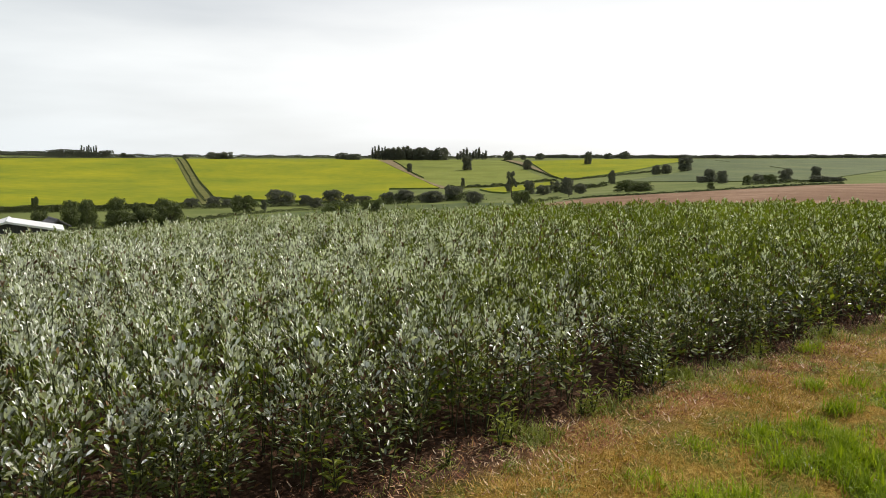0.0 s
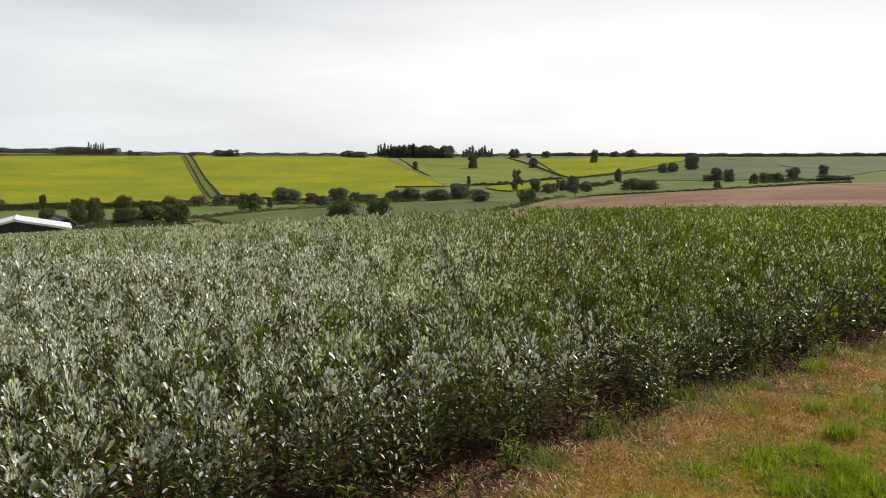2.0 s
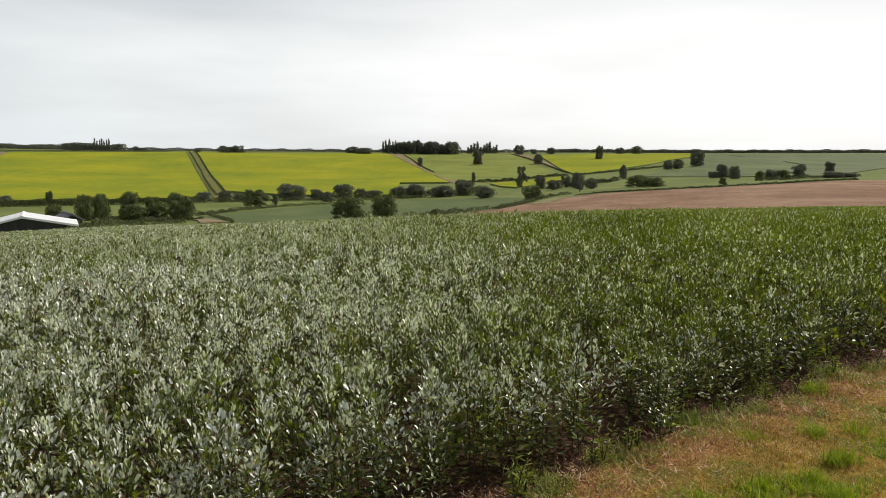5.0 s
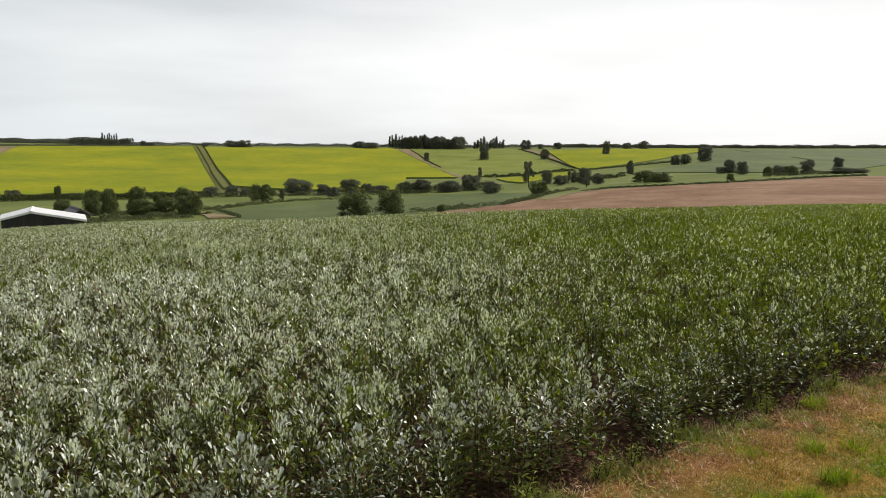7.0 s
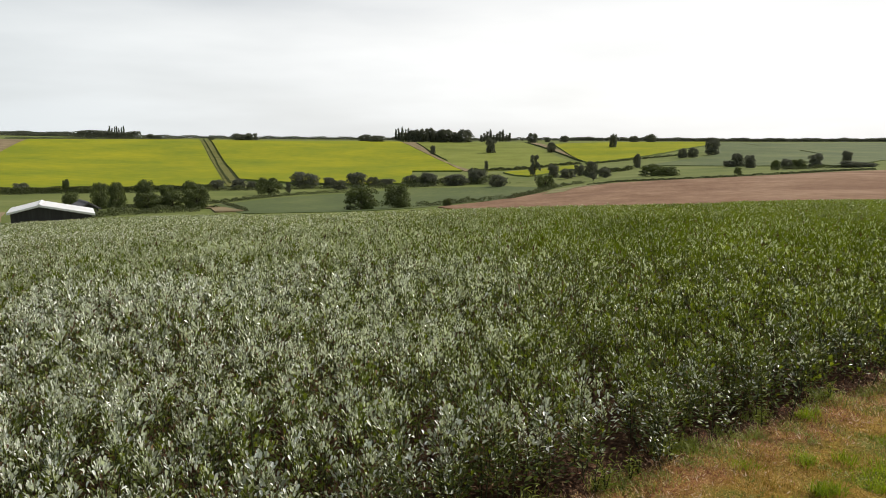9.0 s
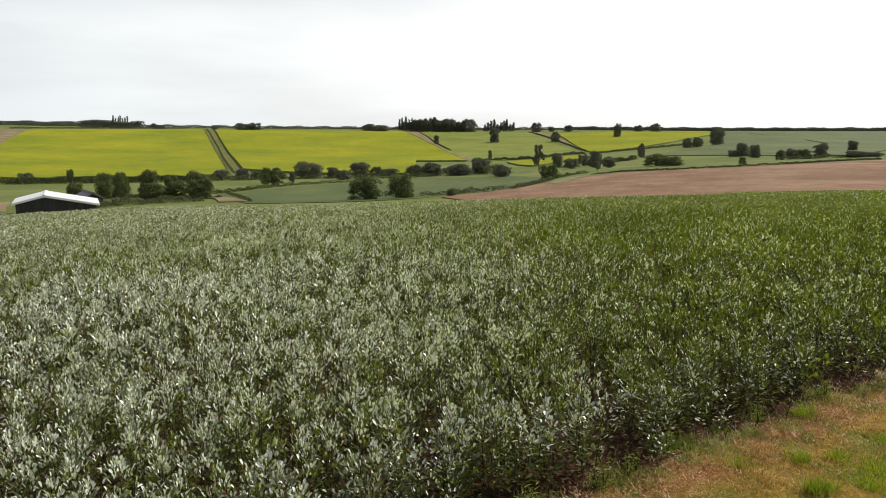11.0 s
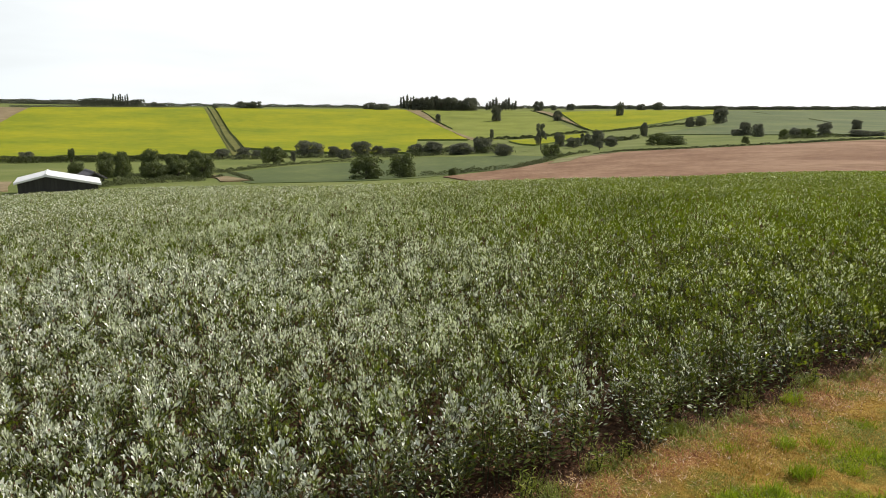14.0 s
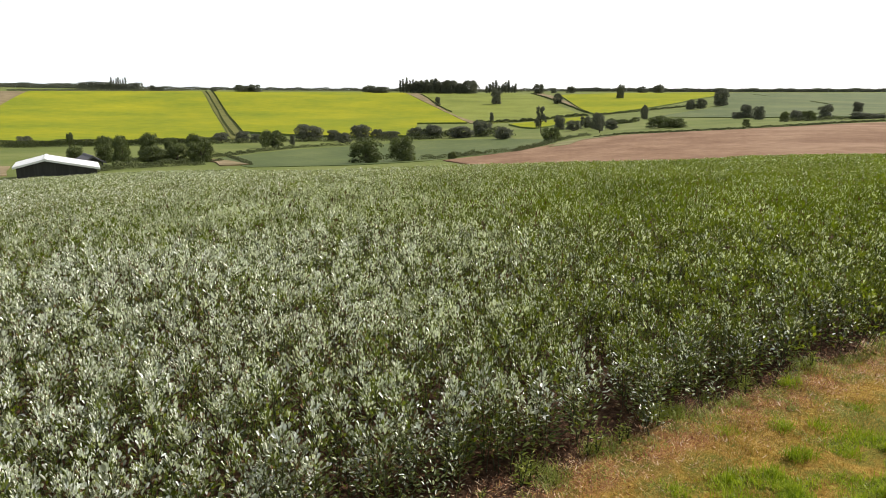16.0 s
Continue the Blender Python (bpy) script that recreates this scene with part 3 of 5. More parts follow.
def tree_master(kind, seed):
    """A tree one metre high and one metre wide at the origin: trunk and crown."""
    rng = np.random.default_rng(seed)
    root = new("tree")
    blobs = []
    if kind == "oak":
        for i in range(30):
            a, h = i * 2.4 + rng.uniform(-0.5, 0.5), 0.15 + 0.70 * (i + 0.5) / 30
            q = 0.40 * math.sqrt(max(0.08, 1 - ((h - 0.42) / 0.52) ** 2)) * math.sqrt(rng.uniform(0.25, 1))
            blobs.append(((q * math.cos(a), q * math.sin(a), h), rng.uniform(0.10, 0.19)))
        base, tr = 0.3, 0.035
        count, size = 3900, 0.052
    elif kind == "bush":
        for i in range(22):
            a, h = i * 2.4 + rng.uniform(-0.5, 0.5), 0.1 + 0.74 * (i + 0.5) / 22
            q = 0.36 * math.sqrt(rng.uniform(0.25, 1)) * math.sqrt(max(0.1, 1 - ((h - 0.38) / 0.58) ** 2))
            blobs.append(((q * math.cos(a), q * math.sin(a), h), rng.uniform(0.12, 0.21)))
        base, tr = 0.2, 0.03
        count, size = 3500, 0.057
    elif kind == "poplar":
        for i in range(14):
            h = 0.16 + 0.8 * (i + 0.5) / 14
            q = 0.2 * rng.random()
            a = rng.uniform(0, 2 * math.pi)
            blobs.append(((q * math.cos(a), q * math.sin(a), h), 0.3 * (1.15 - 0.75 * h) * rng.uniform(0.7, 1.1)))
        base, tr = 0.5, 0.06
        count, size = 1300, 0.08
    else:  # tall, ragged
        for i in range(16):
            a, h = rng.uniform(0, 2 * math.pi), rng.uniform(0.14, 0.92)
            q = (0.4 if h < 0.5 else 0.24) * math.sqrt(rng.random())
            blobs.append(((q * math.cos(a), q * math.sin(a), h), rng.uniform(0.09, 0.17)))
        base, tr = 0.4, 0.03
        count, size = 3000, 0.05
    pieces = [tube([(0, 0, -0.06), (0.01, 0.004, base * 0.5), (-0.008, 0.01, base), (0.01, -0.01, 0.66)], [tr * 1.3, tr, tr * 0.75, tr * 0.3], 7)]
    for c, r in blobs[::3]:
        c = np.array(c)
        s = np.array([0, 0, min(base * rng.uniform(0.7, 1.1), c[2])])
        pieces.append(tube([s, s * 0.5 + c * 0.5 + (0, 0, 0.03), c], [tr * 0.55, tr * 0.35, tr * 0.12], 5))
    part("trunk", mesh_from("trunk", *joined(pieces), M_BARK, True), M_BARK, root)
    part("crown", mesh_from("crown", *crown_leaves(rng, blobs, count, size), M_TREE), M_TREE, root)
    return root


MASTERS = {k: [tree_master(k, 11 * i + len(k)) for i in range(n)] for k, n in (("oak", 4), ("bush", 3), ("poplar", 2), ("tall", 2))}
_used = set()


def plant_trees(rows, kinds, label, category="tree", group="", name="tree", sink=0.0):
    """Trees of given place in plan, height and width."""
    for i, (x, y, h, w) in enumerate(rows):
        rng = random.Random(int(abs(x * 13 + y * 7)))
        kind = kinds[i % len(kinds)]
        src = rng.choice(MASTERS[kind])
        low = 0.11 * h if kind in ("oak", "bush") else 0.0  # boughs hang almost to the ground
        m = Matrix.LocRotScale((x, y, float(ground_z(x, y)) - sink - low), Euler((0, 0, rng.uniform(0, 6.28))), (w * 1.02, w * 1.02, h + low))
        if src.name in _used:
            ob = copy_thing(src, m @ Matrix.Diagonal((1 / src.scale.x, 1 / src.scale.y, 1 / src.scale.z, 1)))
        else:
            _used.add(src.name)
            ob = src
            ob.matrix_basis = m
        ob.name = name
        # beyond 330 m crowns switch to the leaf colour lightened for haze
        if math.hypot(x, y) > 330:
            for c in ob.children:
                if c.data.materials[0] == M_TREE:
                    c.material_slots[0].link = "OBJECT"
                    c.material_slots[0].material = M_FAR_HAZED
        tagged(ob, label, category, group)


plant_trees([(-87.7, 171.3, 7.5, 5.2), (-81.5, 175.4, 4.9, 7.6), (-77.0, 179.6, 5.3, 7.0), (-70.0, 178.1, 6.2, 7.7)],
            ['oak'], "broad dark green oak beside the farm buildings", "tree", "oaks by the farm")
plant_trees([(-102.5, 191.7, 7.5, 4.8), (-94.9, 202.3, 8.3, 6.3), (-92.6, 212.1, 6.8, 5.2), (-84.8, 213.2, 7.9, 8.0)],
            ['oak', 'bush'], "tall leafy tree in the second row by the farm", "tree", "oaks by the farm")
plant_trees([(-125.6, 347.9, 5.1, 10.0), (-114.7, 348.1, 5.9, 8.8), (-108.1, 348.3, 4.6, 6.4), (-86.9, 303.6, 8.2, 11.7), (-84.7, 364.5, 8.7, 16.9), (-72.3, 365.3, 6.1, 7.8), (-63.4, 344.3, 5.5, 9.0), (-59.8, 375.1, 8.4, 13.0), (-50.8, 378.5, 5.6, 7.2), (-42.1, 366.3, 5.1, 10.7), (-30.2, 377.2, 6.2, 9.7), (-20.8, 373.2, 7.6, 11.4)],
            ['oak', 'bush', 'oak'], "rounded dark hedgerow tree along the valley", "tree", "hedgerow trees")
plant_trees([(-24.4, 160.0, 5.9, 8.6), (-16.4, 164.3, 6.0, 7.2)],
            ['bush'], "round leafy tree standing alone in the valley field", "tree", "field trees")
plant_trees([(37.4, 382.0, 14.5, 7.6), (30.1, 266.7, 6.2, 8.0), (50.4, 406.1, 8.1, 7.4), (54.7, 380.3, 6.0, 9.5), (64.5, 402.3, 7.1, 7.4), (65.2, 368.0, 9.3, 7.5), (57.2, 317.1, 4.3, 6.4), (68.8, 350.8, 5.1, 7.2), (-5.7, 370.7, 6.3, 15.1), (6.3, 379.7, 8.4, 11.1), (15.1, 338.2, 6.4, 9.4), (108.4, 448.7, 9.8, 5.1)],
            ['tall', 'oak', 'bush', 'oak', 'oak', 'oak'], "dark leafy tree among the valley hedges", "tree", "valley trees")
plant_trees([(82.9, 316.4, 5.6, 11.7), (84.6, 298.6, 4.3, 11.2), (144.7, 391.0, 3.7, 7.4), (149.8, 392.7, 7.8, 7.5), (143.4, 360.1, 6.9, 6.9), (100.7, 262.9, 2.7, 3.2), (129.5, 297.8, 4.4, 4.4), (139.1, 308.0, 4.6, 6.8), (139.5, 298.8, 4.5, 6.7), (155.2, 317.0, 6.5, 7.2), (158.9, 294.4, 2.9, 10.2), (167.3, 297.1, 2.0, 7.2), (-4.4, 159.6, 1.8, 2.3), (-205.5, 315.1, 4.6, 7.8)],
            ['bush'], "low dark thorn bush on the pasture", "shrub", "scattered bushes", name='shrub')
plant_trees([(-34.8, 731.9, 10.1, 6.5), (25.8, 750.1, 16.5, 12.8), (89.2, 741.1, 11.7, 10.4), (160.8, 776.9, 16.0, 9.3), (174.0, 571.5, 8.2, 8.2), (182.5, 573.1, 8.9, 9.4), (210.4, 609.6, 14.0, 14.0), (215.8, 404.9, 6.1, 6.5), (15.1, 532.7, 7.8, 3.5), (-20.4, 383.0, 6.6, 9.4), (2.5, 409.0, 8.0, 4.0), (-82.6, 320.9, 5.5, 2.8)],
            ['bush', 'bush', 'oak'], "lone tree on the far hillside", "tree", "hillside trees")
plant_trees([(-103.4, 176.3, 7.4, 2.8)], ["tall"], "ragged ivy-clad tree with a broken top", "tree", "oaks by the farm")
plant_trees([(-101.7, 175.0, 4.3, 4.6), (-95.8, 178.3, 5.2, 5.2)], ["bush"], "dark elder bush behind the barn", "shrub", "scattered bushes", name="shrub")
plant_trees([(-27.8, 953.7, 20.5, 26.3), (-14.2, 954.0, 16.1, 18.2), (-2.1, 953.5, 19.7, 24.2), (86.7, 930.8, 14.5, 15.0), (130.3, 945.1, 10.5, 13.3), (108.5, 949.1, 8.0, 8.2), (224.0, 948.8, 10.5, 13.9), (237.9, 919.7, 13.0, 15.7), (333.0, 969.2, 8.3, 23.3), (-275.5, 893.4, 12.0, 20.4), (-287.7, 886.5, 11.0, 24.6), (-134.0, 936.3, 12.0, 22.1), (-117.3, 922.3, 11.0, 23.7), (-400.0, 880.0, 9.0, 9.0), (-393.0, 884.0, 7.0, 12.0), (-330.0, 900.0, 6.0, 8.0)],
            ['oak', 'bush', 'oak'], "distant tree on the skyline", "tree", "skyline trees", sink=1.2)


def hedge(line, height, width, label, density=7.0, leaf=0.5, gaps=0.0, name="hedge", seed=1, uneven=0.35, category="hedge", mat=None):
    """A hedge or band of trees of leaf clumps along a line in plan, with an uneven top."""
    rng = np.random.default_rng(seed)
    p = np.array(line, float)
    s = np.concatenate([[0], np.cumsum(np.linalg.norm(np.diff(p, axis=0), axis=1))])
    n = int(s[-1] * density * 1.7)
    leaf = leaf * 0.72
    q = rng.uniform(0, s[-1], n)
    x, y = np.interp(q, s, p[:, 0]), np.interp(q, s, p[:, 1])
    top = height * (1 + uneven * (np.sin(q * 1.7 / height + seed) * 0.6 + np.sin(q * 0.61 / height + 2 * seed) * 0.8))
    keep = np.sin(q * 0.23 / height + seed * 1.7) + 0.7 * np.sin(q * 0.71 / height) > -2 + 2.4 * gaps
    a, h = rng.uniform(0, 2 * math.pi, n), rng.uniform(0, 1, n) ** 0.7
    q2 = width * 0.5 * np.sqrt(rng.random(n)) * (1 - 0.5 * h)
    x, y = x + q2 * np.cos(a), y + q2 * np.sin(a)
    pos = np.stack([x, y, ground_z(x, y) + h * np.maximum(top, 0.3)], 1)[keep]
    n = len(pos)
    face = unit(0.6 * rng.normal(size=(n, 3)) + (0, -0.4, 0.6))
    way = unit(np.cross(face, rng.normal(size=(n, 3))))
    ln = leaf * rng.uniform(0.6, 1.5, n)
    v, f = leaf_sheets(pos - way * ln[:, None] * 0.5, way, face, ln, ln * 0.8, fold=0.3, rich=False)
    return tagged(new(name, mesh_from(name, v, f, mat or M_HEDGE)), label, category, kind="stuff")


hedge([(-199.6, 288.8), (-189.3, 299.8), (-176.0, 307.5), (-164.3, 314.9), (-145.3, 325.7), (-125.8, 339.0)], 3.1, 4.0, "tall dark hedge below the rape field", density=80, leaf=0.7, gaps=0.00, seed=1, uneven=0.10)
hedge([(-124.2, 334.6), (-109.1, 339.3), (-79.0, 354.8), (-56.4, 359.1), (-38.5, 355.0), (-16.0, 365.9)], 1.8, 3, "field hedge with trees along the valley", density=25, leaf=0.6, gaps=0.07, seed=2)
hedge([(-83.2, 223.1), (-84.1, 267.8), (-76.2, 297.6), (-64.9, 314.3), (-49.8, 316.6)], 1.1, 1.8, "clipped hedge crossing the valley floor", density=34, leaf=0.42, gaps=0.00, seed=3)
hedge([(-12.1, 167.2), (-4.8, 173.7), (2.5, 192.1), (11.5, 188.1), (20.8, 223.1), (32.2, 266.8), (40.7, 290.0), (50.3, 299.1)], 1.15, 2.2, "bushy hedge between tilled soil and cereal", density=33, leaf=0.4, gaps=0.10, seed=4)
hedge([(45.8, 266.2), (57.4, 271.4), (68.9, 237.6), (82.0, 222.8), (97.0, 218.0), (141.4, 246.7)], 0.55, 1.3, "low dark hedge along the brow", density=25, leaf=0.5, gaps=0.00, seed=5)
hedge([(75.8, 914.0), (85.5, 832.2), (92.5, 754.2), (98.1, 688.3), (99.6, 606.5)], 1.0, 1.8, "hedge climbing beside the small rape field", density=24, leaf=0.9, gaps=0.03, seed=6)
hedge([(5.5, 511.7), (27.2, 520.9), (49.0, 533.7), (74.4, 566.6), (93.0, 571.7)], 1.9, 3.0, "thick hedge at the foot of the pasture", density=30, leaf=0.9, gaps=0.00, seed=7)
hedge([(65.4, 400.2), (80.1, 411.0), (99.5, 425.2)], 2.6, 4, "bushy hedge among the valley trees", density=30, leaf=0.9, gaps=0.10, seed=8)
hedge([(-34.4, 373.8), (-16.2, 371.1), (1.7, 377.0), (20.9, 368.6)], 3.6, 6, "overgrown thorn hedge with shrubs", density=37, leaf=0.8, gaps=0.03, seed=9)
hedge([(330.0, 850.0), (326.0, 815.0), (320.0, 782.0)], 0.5, 1.5, "thin broken hedge on the hillside", density=10, leaf=0.8, gaps=0.14, seed=10)
hedge([(299.0, 640.0), (286.0, 590.0), (272.0, 545.0)], 0.6, 1.5, "thin broken hedge on the hillside", density=14, leaf=0.7, gaps=0.1, seed=13)
hedge([(94.1, 556.9), (130.2, 578.1), (175.9, 612.6), (208.1, 639.1)], 1.4, 3, "low hedge below the small rape field", density=18, leaf=0.8, gaps=0.07, seed=11)
hedge([(-80.9, 228.2), (-65.2, 193.9), (-49.9, 155.7)], 0.7, 1.4, "short hedge beside the lane", density=30, leaf=0.35, gaps=0.00, seed=12)
hedge([(128.0, 294.0), (142.0, 292.3), (174.3, 302.6)], 1.3, 2.4, "low hedge with bushes across the pasture", density=30, leaf=0.5, gaps=0.07, seed=31)
hedge(TRACK_MIDDLE, 1.3, 2.2, "dark rough growth edging the track", density=7, leaf=0.7, seed=32)
hedge([(x + 0.8, y) for x, y in TRACK_EAST[:5]], 0.8, 1.4, "dark rough growth edging the track", density=6, leaf=0.6, seed=33, gaps=0.1)
hedge([(-64.8, 906.3), (-39.0, 757.9), (-18.2, 658.3)], 1.0, 1.6, "hedge climbing beside the pale track", density=9, leaf=0.9, seed=34, gaps=0.1)
hedge([(-70.5, 125.5), (-72.0, 134.0), (-71.0, 143.0), (-68.3, 151.0), (-62.9, 160.1)], 1.3, 3.4, "nettles and scrub by the farm buildings", density=60, leaf=0.4, seed=35, gaps=0.1)
hedge([(-106.0, 196.0), (-92.0, 186.0), (-80.0, 184.0), (-68.0, 187.0)], 0.9, 2.5, "dark scrub under the farm oaks", density=50, leaf=0.5, seed=36)
# the skyline: woods and far hedges, most in the haze-lightened leaf colour
hedge([(-516.8, 773.2), (-470.2, 808.0), (-414.6, 843.6), (-357.4, 874.8)], 2.6, 3.5, "dark hedge along the top of the rape", density=20, leaf=0.9, seed=37, uneven=0.12, mat=M_FAR_HAZED)
hedge([(-90, 962), (-60, 965), (-34, 962)], 12, 26, "dark conifer and poplar wood on the skyline", density=45, leaf=2.2, seed=41, uneven=0.12, name="far_wood", mat=M_FAR_HAZED, category="wood")
hedge([(-700, 1010), (-600, 1015), (-520, 1020)], 5.5, 30, "distant wood along the skyline", density=24, leaf=2.2, seed=42, uneven=0.2, name="far_wood", mat=M_FAR_HAZED, category="wood")
hedge([(150, 1056), (300, 1070), (420, 1080), (560, 1050), (800, 1000)], 4.6, 18, "long dark wood along the eastern ridge", density=22, leaf=2.0, seed=46, uneven=0.2, name="far_wood", mat=M_FAR_HAZED, category="wood")
hedge([(-432, 914), (-447, 907), (-464, 899)], 8.2, 16, "low part of the skyline wood", density=32, leaf=2, seed=45, uneven=0.12, name="far_wood", mat=M_FAR_HAZED, category="wood")
hedge([(-497, 884), (-480, 892), (-463, 899)], 10.5, 18, "rounded wood on the skyline above the rape", density=36, leaf=1.9, seed=43, uneven=0.15, name="far_wood", mat=M_FAR_HAZED, category="wood")
hedge([(-700, 950), (-430, 1010), (-200, 1040), (0, 1050), (200, 1060), (420, 1080), (800, 1000)], 3.6, 16, "far hedges and trees along the ridge", density=18, leaf=1.7, seed=44, uneven=0.3, name="far_hedge", mat=M_FAR_HAZED)
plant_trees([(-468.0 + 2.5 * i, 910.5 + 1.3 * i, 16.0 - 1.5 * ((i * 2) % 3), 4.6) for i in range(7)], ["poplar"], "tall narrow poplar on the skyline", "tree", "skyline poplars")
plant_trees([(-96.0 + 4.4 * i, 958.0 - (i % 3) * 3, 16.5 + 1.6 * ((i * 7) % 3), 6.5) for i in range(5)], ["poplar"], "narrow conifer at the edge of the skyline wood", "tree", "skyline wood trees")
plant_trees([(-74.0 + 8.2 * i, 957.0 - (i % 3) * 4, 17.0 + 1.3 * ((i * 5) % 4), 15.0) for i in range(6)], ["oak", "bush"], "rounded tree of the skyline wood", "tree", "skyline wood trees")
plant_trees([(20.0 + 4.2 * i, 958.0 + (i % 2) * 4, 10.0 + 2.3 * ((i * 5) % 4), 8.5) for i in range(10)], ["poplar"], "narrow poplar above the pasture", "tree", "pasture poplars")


# ---- farm buildings ----
def prism(profile, depth):
    """A closed solid from a profile in x and z, drawn out along y."""
    bm = bmesh.new()
    a = [bm.verts.new((x, 0, z)) for x, z in profile]
    b = [bm.verts.new((x, depth, z)) for x, z in profile]
    bm.faces.new(a)
    bm.faces.new(b[::-1])
    for i in range(len(a)):
        j = (i + 1) % len(a)
        bm.faces.new((a[i], b[i], b[j], a[j]))
    bmesh.ops.recalc_face_normals(bm, faces=bm.faces)
    return bm


def roof_sheet(x0, z0, x1, z1, depth, thick, ribs):
    """A sloping sheet roof with raised ribs running down the slope."""
    bm = bmesh.new()
    n = ribs * 2
    ring = []
    for k in range(n + 1):
        y = depth * k / n
        lift = thick + (0.05 if k % 2 else 0.0)
        ring.append([bm.verts.new(c) for c in ((x0, y, z0), (x1, y, z1), (x1, y, z1 + lift), (x0, y, z0 + lift))])
    for a, b in zip(ring, ring[1:]):
        for i in range(4):
            j = (i + 1) % 4
            bm.faces.new((a[i], a[j], b[j], b[i]))
    bm.faces.new(ring[0][::-1])
    bm.faces.new(ring[-1])
    bmesh.ops.recalc_face_normals(bm, faces=bm.faces)
    return bm


def barn(name, x, y, turn, left, right, eave_l, eave_r, ridge, depth, wall_mat, roof_mat, label, z=None):
    """A low-pitched barn: walls, two roof slopes with overhang, ridge cap, door and eaves boards. x, y: foot of the near gable under the ridge."""
    base = float(ground_z(x, y)) - 0.2 if z is None else z
    root = new(name)
    root.matrix_basis = pose(x, y, base, 0, 0, turn)
    tagged(root, label, "barn")
    part("wall", prism([(-left, -1.5), (right, -1.5), (right, eave_r), (0, ridge - 0.05), (-left, eave_l)], depth), wall_mat, root)
    o = 0.5
    sl, sr = (ridge - eave_l) / left, (ridge - eave_r) / right
    for nm, xe, ze in (("roof_slope", -left - o, eave_l - sl * o), ("roof_slope", right + o, eave_r - sr * o)):
        ob = part(nm, roof_sheet(0, ridge, xe, ze, depth + 1.0, 0.12, int(depth * 1.2)), roof_mat, root, "ribbed sheet roof slope")
        ob.location = (0, -0.5, 0)
    ob = part("ridge_cap", prism([(-0.35, ridge + 0.08), (0.35, ridge + 0.08), (0.0, ridge + 0.26)], depth + 1.1), roof_mat, root)
    ob.location = (0, -0.55, 0)
    for ex, ze in ((-left - o, eave_l - sl * o), (right + o, eave_r - sr * o)):
        bm = bmesh.new()
        lo = [bm.verts.new(c) for c in ((0, -0.56, ridge - 0.22), (ex, -0.56, ze - 0.22), (ex, -0.56, ze + 0.12), (0, -0.56, ridge + 0.12))]
        hi = [bm.verts.new((v.co.x, -0.51, v.co.z)) for v in lo]
        bm.faces.new(lo)
        bm.faces.new(hi[::-1])
        for i in range(4):
            j = (i + 1) % 4
            bm.faces.new((lo[i], hi[i], hi[j], lo[j]))
        bmesh.ops.recalc_face_normals(bm, faces=bm.faces)
        part("bargeboard", bm, roof_mat, root, "white bargeboard")
    return root


barn("barn", -70.1, 111.4, 30.0, 4.2, 7.6, 3.35, 2.75, 4.38, 9.6, M_BARN_WALL, M_ROOF_WHITE, "low dark-clad barn with a white sheet roof", z=-12.6)
barn("shed", -79.4, 143.0, 40.0, 1.9, 1.9, 2.2, 2.2, 3.3, 8.0, M_BARN_WALL, M_ROOF_GREY, "grey-roofed farm shed behind the white barn", z=-13.8)


# ---- the bean crop ----
SUNWARD = np.array([math.sin(_a) * math.cos(_e), math.cos(_a) * math.cos(_e), math.sin(_e)])  # leaves turn to the light


